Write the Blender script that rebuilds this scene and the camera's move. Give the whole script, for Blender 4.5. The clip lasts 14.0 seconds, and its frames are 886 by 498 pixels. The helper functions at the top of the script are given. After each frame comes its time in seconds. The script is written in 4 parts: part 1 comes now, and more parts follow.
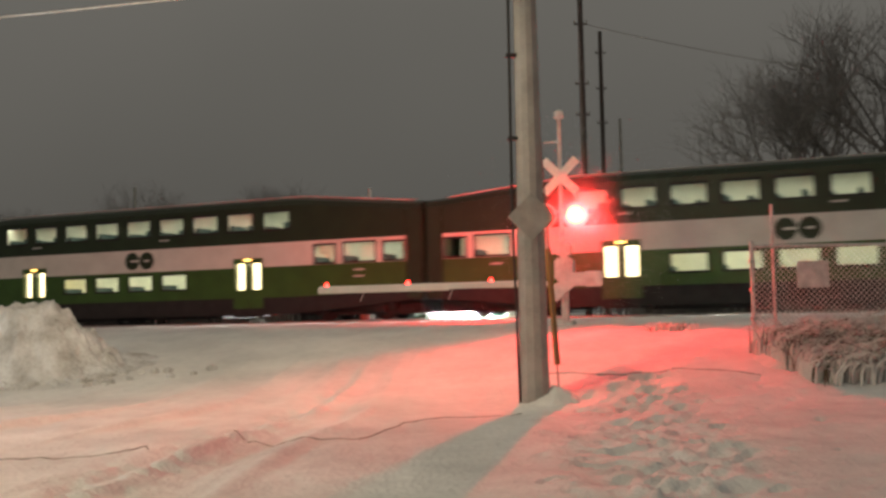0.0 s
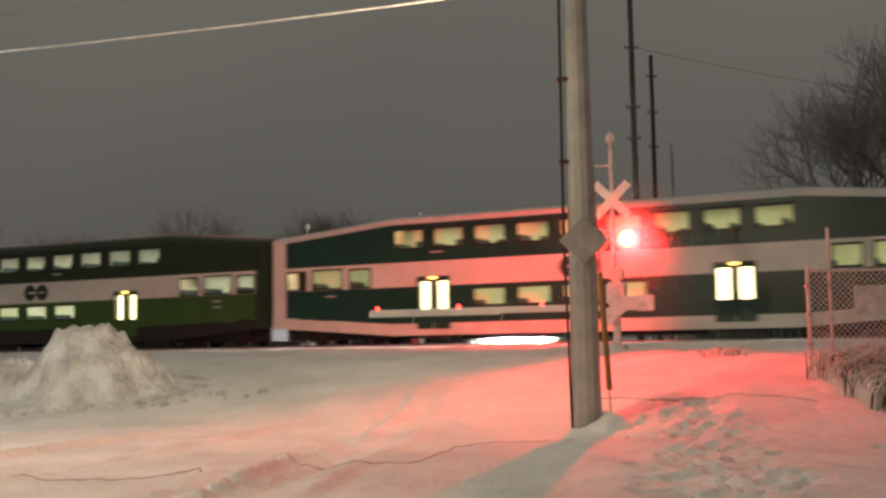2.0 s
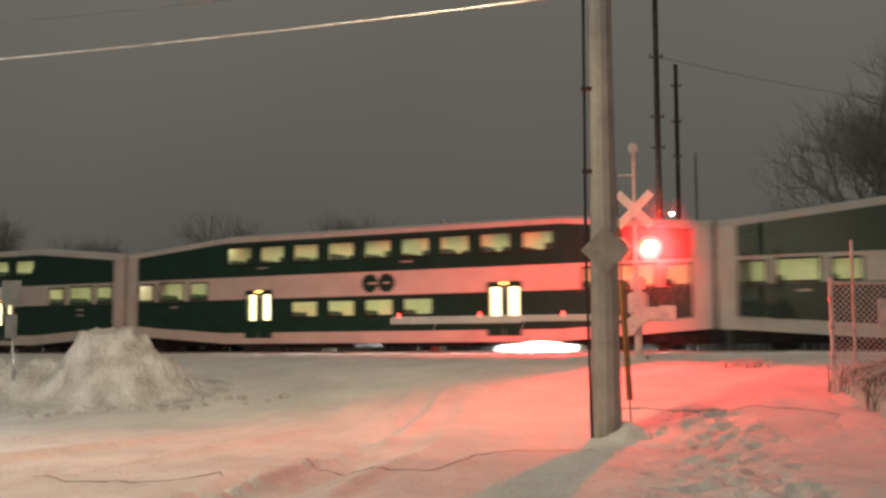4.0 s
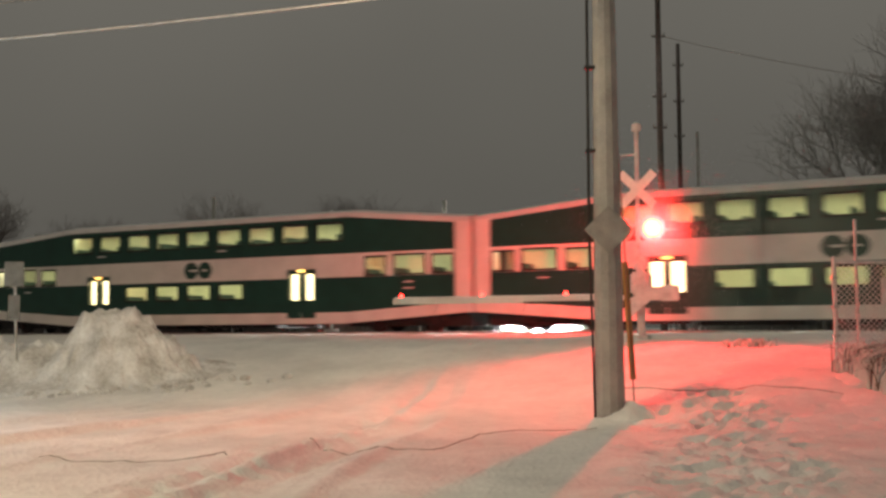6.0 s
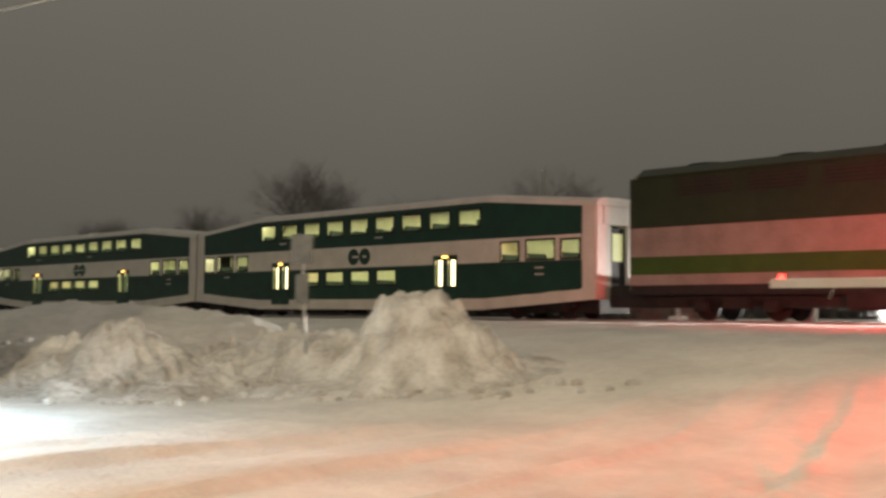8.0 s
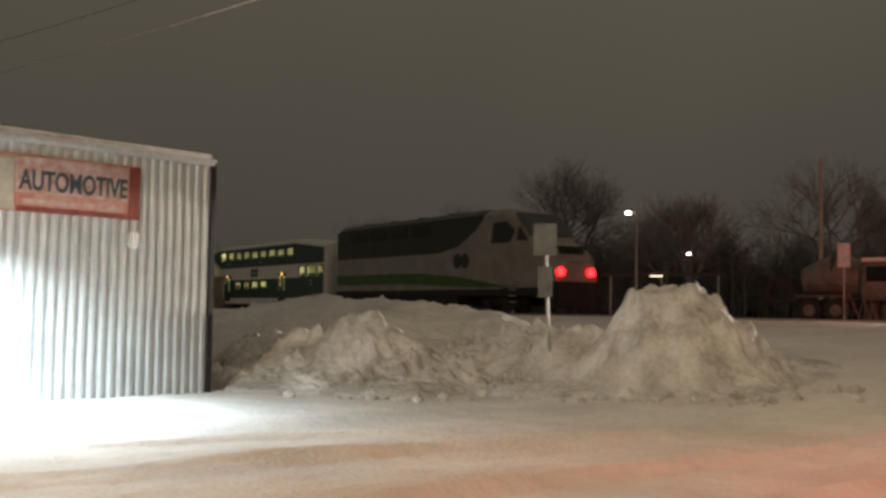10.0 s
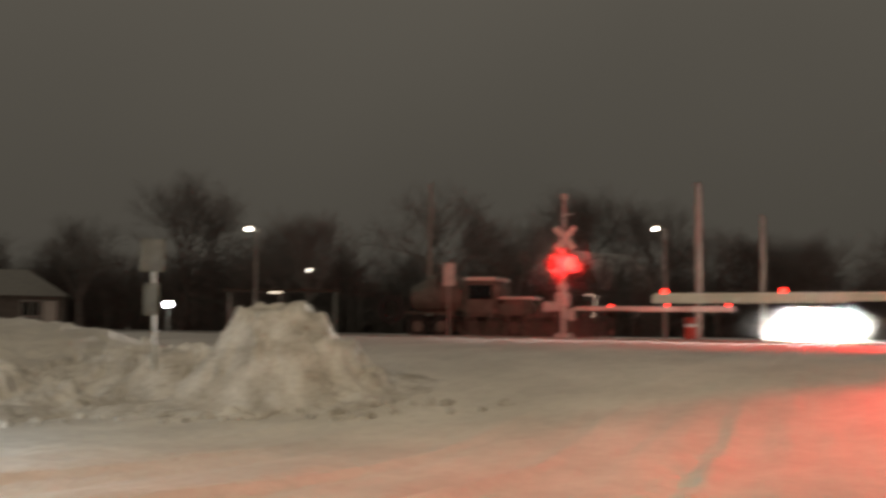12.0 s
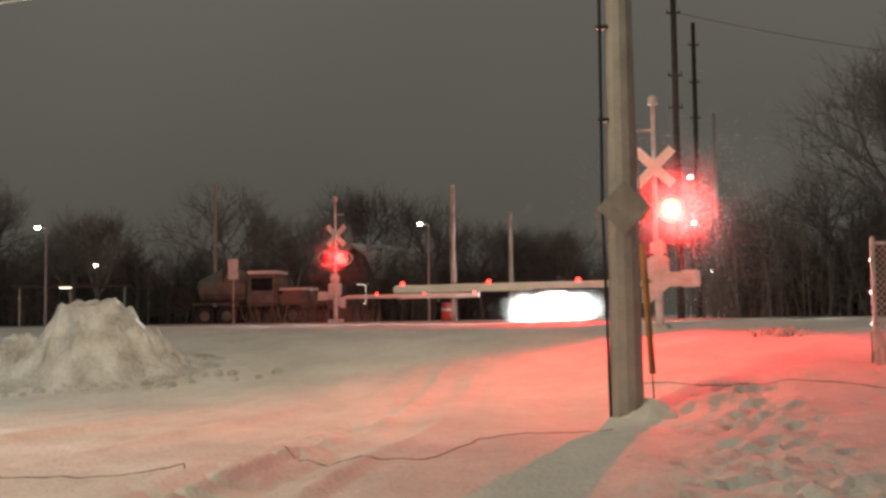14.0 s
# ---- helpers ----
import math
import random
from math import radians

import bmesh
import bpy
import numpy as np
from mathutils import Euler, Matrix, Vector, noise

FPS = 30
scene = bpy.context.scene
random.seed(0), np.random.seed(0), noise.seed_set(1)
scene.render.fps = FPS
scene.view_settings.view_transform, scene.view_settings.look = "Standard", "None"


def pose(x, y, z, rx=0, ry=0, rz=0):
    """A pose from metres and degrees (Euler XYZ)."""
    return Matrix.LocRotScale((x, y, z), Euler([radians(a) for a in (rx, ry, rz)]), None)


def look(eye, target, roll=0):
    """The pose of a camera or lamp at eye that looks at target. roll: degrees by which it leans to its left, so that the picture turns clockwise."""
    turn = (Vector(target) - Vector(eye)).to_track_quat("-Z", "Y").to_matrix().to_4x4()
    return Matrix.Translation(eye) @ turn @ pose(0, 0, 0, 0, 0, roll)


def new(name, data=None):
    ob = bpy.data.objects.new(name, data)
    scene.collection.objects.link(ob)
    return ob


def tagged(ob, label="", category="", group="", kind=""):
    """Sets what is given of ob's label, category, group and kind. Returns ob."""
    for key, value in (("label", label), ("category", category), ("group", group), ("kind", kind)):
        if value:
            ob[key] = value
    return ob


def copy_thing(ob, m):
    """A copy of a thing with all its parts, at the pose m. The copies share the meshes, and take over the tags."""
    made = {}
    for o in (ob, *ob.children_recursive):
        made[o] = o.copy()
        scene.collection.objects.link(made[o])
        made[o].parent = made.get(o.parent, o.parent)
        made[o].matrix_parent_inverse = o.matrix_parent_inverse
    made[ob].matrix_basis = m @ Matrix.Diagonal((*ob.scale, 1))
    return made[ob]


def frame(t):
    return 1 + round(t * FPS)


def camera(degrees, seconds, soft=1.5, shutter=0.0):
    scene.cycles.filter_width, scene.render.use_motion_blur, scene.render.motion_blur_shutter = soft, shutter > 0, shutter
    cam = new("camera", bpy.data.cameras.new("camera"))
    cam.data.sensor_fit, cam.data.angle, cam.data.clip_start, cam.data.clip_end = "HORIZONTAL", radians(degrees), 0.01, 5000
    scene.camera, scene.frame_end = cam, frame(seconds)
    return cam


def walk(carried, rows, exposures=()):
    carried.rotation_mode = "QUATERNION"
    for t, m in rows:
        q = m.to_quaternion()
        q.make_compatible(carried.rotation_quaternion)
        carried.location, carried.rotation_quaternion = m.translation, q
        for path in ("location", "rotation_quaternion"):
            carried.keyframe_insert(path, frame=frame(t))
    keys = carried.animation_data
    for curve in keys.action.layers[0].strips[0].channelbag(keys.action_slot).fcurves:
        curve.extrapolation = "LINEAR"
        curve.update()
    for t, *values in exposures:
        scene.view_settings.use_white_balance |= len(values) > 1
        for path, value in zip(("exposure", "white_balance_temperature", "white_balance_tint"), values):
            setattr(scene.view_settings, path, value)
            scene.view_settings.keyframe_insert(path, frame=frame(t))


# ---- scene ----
# camera: seconds, x, y, z, yaw, pitch, roll
cam = camera(43.77, 14.0, soft=2.8, shutter=0.5)
PATH = [
    (0, 0.03, -0.00, 1.60, -4.00, 3.47, 1.24),
    (0.5, 0.01, 0.01, 1.59, -2.58, 3.80, 1.29),
    (1, 0.01, 0.00, 1.59, -2.20, 4.13, 1.13),
    (1.5, 0.04, -0.03, 1.61, -1.79, 4.56, 0.90),
    (2, 0.01, 0.01, 1.59, -1.41, 4.79, 1.04),
    (2.5, 0.01, 0.00, 1.60, -0.99, 5.17, 0.70),
    (3, 0.03, -0.06, 1.61, -0.76, 5.44, 0.43),
    (5.5, -0.02, -0.00, 1.59, 0.09, 4.37, 0.25),
    (6, -0.02, -0.01, 1.59, -0.26, 4.16, 0.34),
    (6.5, 0.00, -0.02, 1.60, -0.10, 3.91, 0.29),
    (7, -0.01, -0.04, 1.60, 2.81, 4.36, 0.49),
    (7.25, -0.55, 2.6, 1.70, 5.4, 4.62, 0.15),
    (7.5, -0.91, 5.23, 1.81, 8.92, 4.64, -0.14),
    (7.7, -1.0, 5.9, 1.78, 12.4, 3.95, -0.25),
    (9.8, -1.25, 7.85, 1.62, 29.85, 3.16, -0.85),
    (10, -1.25, 7.89, 1.62, 30.79, 3.16, -0.92),
    (10.5, -1.25, 7.91, 1.62, 32.48, 3.14, -1.13),
    (11, -1.23, 7.87, 1.62, 34.01, 3.26, -1.27),
    (11.3, -1.18, 7.86, 1.61, 34.4, 3.35, -1.2),
    (11.4, -1.12, 7.86, 1.61, 32.7, 3.4, -1.15),
    (11.5, -1.04, 7.85, 1.61, 29.31, 3.51, -1.06),
    (11.7, -1.0, 7.9, 1.63, 20.8, 3.75, -0.95),
    (12, -0.97, 7.97, 1.67, 11.47, 4.24, -0.76),
    (12.2, -0.45, 7.1, 1.69, 8.8, 4.55, -0.65),
    (12.5, 0.26, 5.76, 1.71, 6.22, 4.83, -0.44),
    (13, 0.17, 3.55, 1.58, 2.90, 4.74, 0.61),
    (13.5, 0.25, 1.97, 1.61, 0.96, 3.70, 0.85),
    (14, 0.25, 1.94, 1.62, 0.48, 3.58, 0.76),
]
walk(cam, [(t, pose(x, y, z, 90 + p, r, w)) for t, x, y, z, w, p, r in PATH],
     exposures=[(0, 0.0, 6300, 12), (3.0, 0.0, 6400, 11), (6.5, 0.05, 6450, 11), (7.5, 0.2, 6600, 10), (9.8, -0.6, 7200, 14), (10.3, -0.8, 7300, 15), (11.0, -1.1, 7300, 16), (11.5, -1.15, 7300, 15), (12.0, -0.6, 6900, 12), (12.5, -0.5, 6500, 10), (13, -0.4, 6500, 10), (13.5, -0.35, 6500, 10), (14, -0.18, 6500, 10)])
# the overcast night sky, lit by the town: three times as bright overhead as at the horizon
world = bpy.data.worlds.new("night_sky")
scene.world = world
world.use_nodes = True
wn, wl = world.node_tree.nodes, world.node_tree.links
wn.clear()
w_out, w_bg = wn.new("ShaderNodeOutputWorld"), wn.new("ShaderNodeBackground")
w_tc, w_sep = wn.new("ShaderNodeTexCoord"), wn.new("ShaderNodeSeparateXYZ")
w_map = wn.new("ShaderNodeMapRange")
w_map.inputs["From Min"].default_value, w_map.inputs["From Max"].default_value = 0.0, 1.0
w_map.inputs["To Min"].default_value, w_map.inputs["To Max"].default_value = 0.8, 2.6
w_noise = wn.new("ShaderNodeTexNoise")
w_noise.inputs["Scale"].default_value = 2.5
w_var = wn.new("ShaderNodeMapRange")
w_var.inputs["To Min"].default_value, w_var.inputs["To Max"].default_value = 0.85, 1.15
w_mul = wn.new("ShaderNodeMath")
w_mul.operation = "MULTIPLY"
w_bg.inputs["Color"].default_value = (0.104, 0.098, 0.083, 1)
wl.new(w_tc.outputs["Generated"], w_sep.inputs[0])
wl.new(w_tc.outputs["Generated"], w_noise.inputs["Vector"])
wl.new(w_sep.outputs["Z"], w_map.inputs["Value"])
wl.new(w_noise.outputs["Fac"], w_var.inputs["Value"])
wl.new(w_map.outputs[0], w_mul.inputs[0])
wl.new(w_var.outputs[0], w_mul.inputs[1])
wl.new(w_mul.outputs[0], w_bg.inputs["Strength"])
wl.new(w_bg.outputs[0], w_out.inputs[0])


def lamp(name, kind, m, power, color, size=0.1, spot=None):
    data = bpy.data.lights.new(name, kind)
    data.energy, data.color = power, color
    if kind == "AREA":
        data.size = size
    else:
        data.shadow_soft_size = size
    if spot:
        data.spot_size, data.spot_blend = radians(spot), 1.0
    ob = new(name, data)
    ob.matrix_world = m
    return ob


WARM, RED, COOL = (1.0, 0.80, 0.50), (1.0, 0.012, 0.012), (0.62, 0.84, 1.0)
lamp("street_light", "SPOT", look((0.6, 18.0, 9.45), (-5.5, 27.0, 0.8)), 1400, WARM, 0.25, 150)
# unseen street lamp, added out of view for warm light on the snow
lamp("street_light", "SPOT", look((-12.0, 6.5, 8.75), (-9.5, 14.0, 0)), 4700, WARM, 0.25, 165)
# one lamp in each head of the near signal, covered in turn by an added disc
lamp("crossing_light", "SPOT", look((5.487, 28.165, 4.15), (2.4, 8.0, 0.8)), 8700, RED, 0.025, 126)
lamp("crossing_light", "SPOT", look((4.718, 28.451, 4.15), (2.2, 8.0, 0.8)), 4200, RED, 0.025, 126)
lamp("crossing_light", "SPOT", look((5.1, 29.3, 4.15), (1.8, 41.0, 2.6)), 6500, RED, 0.16, 95)
lamp("crossing_light", "SPOT", look((-4.9, 51.2, 4.39), (-3.0, 38.0, 1.0)), 1300, RED, 0.16, 150)
lamp("flood_light", "SPOT", look((-15.35, 18.25, 3.0), (-15.2, 17.8, 0)), 6000, COOL, 0.12, 172)
lamp("headlight", "SPOT", look((4.85, 59.4, 2.15), (3.1, 42.0, 1.45)), 90000, (1, 0.97, 0.9), 0.1, 84)
lamp("headlight", "SPOT", look((6.25, 59.3, 2.15), (4.5, 42.0, 1.45)), 90000, (1, 0.97, 0.9), 0.1, 84)


# materials
def mat(name, color, rough=0.6, metal=0.0, var=0.15, scale=3.0, bump=0.0, bscale=30.0, color2=None, emit=None, power=0.0, spec=0.4):
    m = bpy.data.materials.new(name)
    m.use_nodes = True
    n, l = m.node_tree.nodes, m.node_tree.links
    b = n["Principled BSDF"]
    b.inputs["Roughness"].default_value, b.inputs["Metallic"].default_value = rough, metal
    b.inputs["Specular IOR Level"].default_value = spec
    if emit:
        b.inputs["Base Color"].default_value = (*color, 1)
        b.inputs["Emission Color"].default_value = (*emit, 1)
        b.inputs["Emission Strength"].default_value = power
        return m
    tc = n.new("ShaderNodeTexCoord")
    big, fine, mix, add = (n.new("ShaderNodeTexNoise"), n.new("ShaderNodeTexNoise"), n.new("ShaderNodeMix"), n.new("ShaderNodeMath"))
    big.inputs["Scale"].default_value, fine.inputs["Scale"].default_value = scale, scale * 9
    big.inputs["Detail"].default_value = 5
    fine.inputs["Detail"].default_value = 3
    add.operation = "MULTIPLY_ADD"
    add.inputs[1].default_value = 0.35
    l.new(tc.outputs["Object"], big.inputs["Vector"])
    l.new(tc.outputs["Object"], fine.inputs["Vector"])
    l.new(fine.outputs["Fac"], add.inputs[0])
    l.new(big.outputs["Fac"], add.inputs[2])
    ramp = n.new("ShaderNodeMapRange")
    ramp.inputs["From Min"].default_value, ramp.inputs["From Max"].default_value = 0.45, 0.9
    l.new(add.outputs[0], ramp.inputs["Value"])
    mix.data_type = "RGBA"
    c2 = color2 or tuple(c * (1 - var) for c in color)
    mix.inputs["A"].default_value = (*[min(1, c * (1 + var * 0.4)) for c in color], 1)
    mix.inputs["B"].default_value = (*c2, 1)
    l.new(ramp.outputs[0], mix.inputs["Factor"])
    l.new(mix.outputs["Result"], b.inputs["Base Color"])
    if bump:
        nb, bp = n.new("ShaderNodeTexNoise"), n.new("ShaderNodeBump")
        nb.inputs["Scale"].default_value, nb.inputs["Detail"].default_value = bscale, 4
        bp.inputs["Strength"].default_value, bp.inputs["Distance"].default_value = bump, 0.05
        l.new(tc.outputs["Object"], nb.inputs["Vector"])
        l.new(nb.outputs["Fac"], bp.inputs["Height"])
        l.new(bp.outputs[0], b.inputs["Normal"])
    return m


SNOW = mat("snow", (0.80, 0.78, 0.75), 0.85, var=0.2, scale=0.5, bump=0.6, bscale=14, spec=0.2)
DIRTY = mat("dirty_snow", (0.74, 0.74, 0.74), 0.9, var=0.45, scale=1.3, bump=0.9, bscale=7, color2=(0.38, 0.36, 0.33), spec=0.2)
RIME = mat("rime", (0.70, 0.69, 0.67), 0.8, var=0.3, scale=5, bump=0.5, bscale=40)
CONC = mat("concrete", (0.40, 0.39, 0.36), 0.85, var=0.25, scale=2.2, bump=0.35, bscale=60)
WOOD = mat("tarred_wood", (0.075, 0.062, 0.052), 0.85, var=0.4, scale=4, bump=0.3, bscale=40)
# bark colour lightened to imitate haze over the far trees
BARK = mat("hazed_bark", (0.21, 0.188, 0.175), 0.9, var=0.4, scale=3)
GALV = mat("galvanised_steel", (0.50, 0.50, 0.48), 0.5, 0.6, var=0.3, scale=8)
WHITE = mat("white_paint", (0.66, 0.64, 0.60), 0.45, var=0.16, scale=1.1, bump=0.05)
GREEN = mat("dark_green_paint", (0.010, 0.050, 0.036), 0.35, var=0.3, scale=1.3)
OLIVE = mat("old_green_paint", (0.019, 0.034, 0.014), 0.45, var=0.3, scale=1.3)
LIME = mat("light_green_paint", (0.043, 0.102, 0.017), 0.4, var=0.25, scale=1.3)
BLACK = mat("black_underframe", (0.022, 0.020, 0.020), 0.7, var=0.5, scale=2.5, bump=0.3)
RUBBER = mat("rubber", (0.03, 0.03, 0.03), 0.8, var=0.3)
DARKGLASS = mat("dark_glass", (0.012, 0.014, 0.016), 0.08, var=0.1, spec=0.6)
CREAM = mat("cream_lining", (0.55, 0.56, 0.43), 0.6, var=0.15, scale=2)
SEAT = mat("seat_cloth", (0.05, 0.08, 0.07), 0.9, var=0.3)
STRIP = mat("light_strip", (1, 1, 1), emit=(1.0, 1.0, 0.55), power=6.5)
VESTIBULE = mat("glowing_vestibule_board", (1, 1, 1), emit=(1.0, 0.82, 0.42), power=3.6)
FARBULB = mat("far_red_lens", (0.6, 0.02, 0.02), emit=(1.0, 0.006, 0.005), power=80.0)
BULB = mat("lit_red_lens", (0.6, 0.02, 0.02), emit=(1.0, 0.0015, 0.0015), power=70.0)
SOFTBULB = mat("dim_red_lens", (0.6, 0.02, 0.02), emit=(1.0, 0.0016, 0.001), power=14.0)
CORE = mat("lit_lens_core", (0.6, 0.02, 0.02), emit=(1.0, 0.032, 0.008), power=90.0)
STRIP_OLD = mat("old_light_strip", (1, 1, 1), emit=(1.0, 1.0, 0.80), power=9.0)
REDLED = mat("small_red_light", (0.6, 0.02, 0.02), emit=(1.0, 0.03, 0.02), power=12.0)
MARKER = mat("red_marker_lens", (0.6, 0.02, 0.02), emit=(1.0, 0.006, 0.008), power=50.0)
DEADRED = mat("flash_cover_red", (0.056, 0.004, 0.004), 0.25, var=0.2)
HEAD = mat("headlight_lens", (1, 1, 1), emit=(1.0, 0.97, 0.88), power=150.0)
LED = mat("street_light_lens", (1, 1, 1), emit=(1.0, 0.95, 0.82), power=25.0)
FLOODM = mat("flood_light_lens", (1, 1, 1), emit=(0.88, 0.96, 1.0), power=40.0)
FAIRY = mat("amber_lamp", (1, 0.7, 0.3), emit=(1.0, 0.55, 0.12), power=5.0)
YELLOW = mat("yellow_plastic", (0.30, 0.20, 0.05), 0.5, var=0.3, scale=4)
STEELWALL = mat("corrugated_steel", (0.52, 0.53, 0.52), 0.45, 0.25, var=0.22, scale=1.6, bump=0.05)
SNOWPLATE = mat("frosted_plate", (0.17, 0.17, 0.16), 0.7, var=0.3, scale=5)
SIGNRED = mat("faded_red_board", (0.30, 0.085, 0.055), 0.6, var=0.5, scale=6, color2=(0.40, 0.27, 0.22))
SIGNDARK = mat("dark_red_stain", (0.20, 0.04, 0.025), 0.6, var=0.5, scale=8)
SIGNTAN = mat("faded_tan_board", (0.36, 0.31, 0.24), 0.6, var=0.3, scale=4)
SIGNGREY = mat("grey_lettering", (0.035, 0.04, 0.045), 0.6, var=0.3)
SIGNPALE = mat("pale_lettering", (0.40, 0.31, 0.28), 0.6, var=0.5, scale=7, color2=(0.30, 0.13, 0.10))
PLATE = mat("sign_plate", (0.52, 0.51, 0.48), 0.5, 0.1, var=0.2, scale=3)
GRASS = mat("dry_grass", (0.16, 0.12, 0.075), 0.9, var=0.4)
CABLE = mat("cable", (0.20, 0.16, 0.13), 0.8, var=0.3)
BRICK = mat("brown_siding", (0.10, 0.075, 0.06), 0.85, var=0.35, scale=1.5)
ORANGE = mat("red_drum", (0.45, 0.06, 0.04), 0.5, var=0.3)
DULL = mat("weathered_dark_paint", (0.10, 0.09, 0.08), 0.8, var=0.5, scale=2, color2=(0.24, 0.22, 0.20), bump=0.3)
ENGINE = mat("grey_white_paint", (0.272, 0.258, 0.238), 0.5, var=0.3, scale=1.0)
FROST = mat("frosted_sheet", (0.37, 0.36, 0.33), 0.8, var=0.25, scale=4, bump=0.4, bscale=40)
GLIM = mat("string_light", (1, 1, 1), emit=(1.0, 0.9, 0.7), power=2.5)
BOARD = mat("white_sign_board", (0.86, 0.84, 0.78), 0.6, var=0.12, scale=6)
DIMWIN = mat("dim_lit_glass", (0.5, 0.5, 0.3), emit=(0.8, 0.85, 0.35), power=0.35)
CARPAINT = mat("car_paint", (0.10, 0.10, 0.11), 0.3, 0.3, var=0.1)

# translucent flakes for the glare and halos put round lamps
GLARE = bpy.data.materials.new("powder_snow")
GLARE.use_nodes = True
pn, pl = GLARE.node_tree.nodes, GLARE.node_tree.links
pt, pm = pn.new("ShaderNodeBsdfTranslucent"), pn.new("ShaderNodeMixShader")
pt.inputs["Color"].default_value = (0.95, 0.95, 0.94, 1)
pm.inputs[0].default_value = 0.8
pl.new(pn["Principled BSDF"].outputs[0], pm.inputs[1])
pl.new(pt.outputs[0], pm.inputs[2])
pl.new(pm.outputs[0], pn["Material Output"].inputs["Surface"])


# mesh helpers
def box(bm, x0, x1, y0, y1, z0, z1):
    v = [bm.verts.new((x, y, z)) for x in (x0, x1) for y in (y0, y1) for z in (z0, z1)]
    for f in ((0, 1, 3, 2), (4, 6, 7, 5), (0, 4, 5, 1), (2, 3, 7, 6), (0, 2, 6, 4), (1, 5, 7, 3)):
        bm.faces.new([v[i] for i in f])
    return v


def tube(bm, a, b, r0, r1=None, n=8, caps=True):
    a, b = Vector(a), Vector(b)
    r1 = r0 if r1 is None else r1
    d = (b - a).normalized()
    u = d.orthogonal().normalized()
    w = d.cross(u)
    ra = [bm.verts.new(a + (u * math.cos(k) + w * math.sin(k)) * r0) for k in (2 * math.pi * i / n for i in range(n))]
    rb = [bm.verts.new(b + (u * math.cos(k) + w * math.sin(k)) * r1) for k in (2 * math.pi * i / n for i in range(n))]
    for i in range(n):
        bm.faces.new((ra[i], ra[(i + 1) % n], rb[(i + 1) % n], rb[i]))
    if caps:
        bm.faces.new(ra[::-1])
        bm.faces.new(rb)


def sweep(bm, pts, r, n=6):
    pts = [Vector(p) for p in pts]
    u, prev = None, None
    for i, p in enumerate(pts):
        d = (pts[min(i + 1, len(pts) - 1)] - pts[max(i - 1, 0)]).normalized()
        u = (d.orthogonal() if u is None else u - d * u.dot(d)).normalized()
        w = d.cross(u)
        ring = [bm.verts.new(p + (u * math.cos(2 * math.pi * k / n) + w * math.sin(2 * math.pi * k / n)) * r) for k in range(n)]
        if prev:
            for k in range(n):
                bm.faces.new((prev[k], prev[(k + 1) % n], ring[(k + 1) % n], ring[k]))
        prev = ring


def prism(bm, pts, y0, y1):
    """A polygon in the x-z plane, extruded along y."""
    a = [bm.verts.new((x, y0, z)) for x, z in pts]
    b = [bm.verts.new((x, y1, z)) for x, z in pts]
    n = len(pts)
    bm.faces.new(a)
    bm.faces.new(b[::-1])
    for i in range(n):
        bm.faces.new((a[i], b[i], b[(i + 1) % n], a[(i + 1) % n]))


def loft(bm, rings, cap=True):
    vs = [[bm.verts.new(p) for p in r] for r in rings]
    n = len(vs[0])
    for a, b in zip(vs, vs[1:]):
        for i in range(n):
            bm.faces.new((a[i], a[(i + 1) % n], b[(i + 1) % n], b[i]))
    if cap:
        bm.faces.new(vs[0][::-1])
        bm.faces.new(vs[-1])


def mesh_of(bm, name, material, bevel=0.0, smooth=False):
    bmesh.ops.recalc_face_normals(bm, faces=bm.faces)
    if bevel:
        bmesh.ops.bevel(bm, geom=bm.edges[:], offset=bevel, segments=2, affect="EDGES", clamp_overlap=True)
    me = bpy.data.meshes.new(name)
    bm.to_mesh(me)
    bm.free()
    me.materials.append(material)
    if smooth:
        for p in me.polygons:
            p.use_smooth = True
    return me


def part(name, bm, material, parent, label="", bevel=0.0, smooth=False):
    ob = new(name, mesh_of(bm, name, material, bevel, smooth))
    ob.parent = parent
    if label:
        tagged(ob, label)
    return ob


def single(name, bm, material, label, category, bevel=0.0, smooth=False, m=None, group="", kind=""):
    ob = new(name, mesh_of(bm, name, material, bevel, smooth))
    if m is not None:
        ob.matrix_world = m
    return tagged(ob, label, category, group, kind)


def thing(name, m, label, category, group="", kind=""):
    ob = new(name)
    ob.empty_display_size = 0.2
    ob.matrix_world = m
    return tagged(ob, label, category, group, kind)


def boxes(*args):
    bm = bmesh.new()
    for a in args:
        box(bm, *a)
    return bm


def tubes(*args):
    bm = bmesh.new()
    for a in args:
        tube(bm, *a)
    return bm


def holed(x0, x1, z0, z1, holes, y0, y1):
    """A wall in the x-z plane with rectangular holes that go through it."""
    bm = bmesh.new()
    xs = sorted({x0, x1, *[h[0] for h in holes], *[h[1] for h in holes]})
    for a, b in zip(xs, xs[1:]):
        cuts = sorted((h[2], h[3]) for h in holes if h[0] <= a + 1e-6 and h[1] >= b - 1e-6)
        z = z0
        for c0, c1 in cuts:
            if c0 > z + 1e-6:
                box(bm, a, b, y0, y1, z, c0)
            z = c1
        if z1 > z + 1e-6:
            box(bm, a, b, y0, y1, z, z1)
    bmesh.ops.remove_doubles(bm, verts=bm.verts[:], dist=1e-5)
    return bm


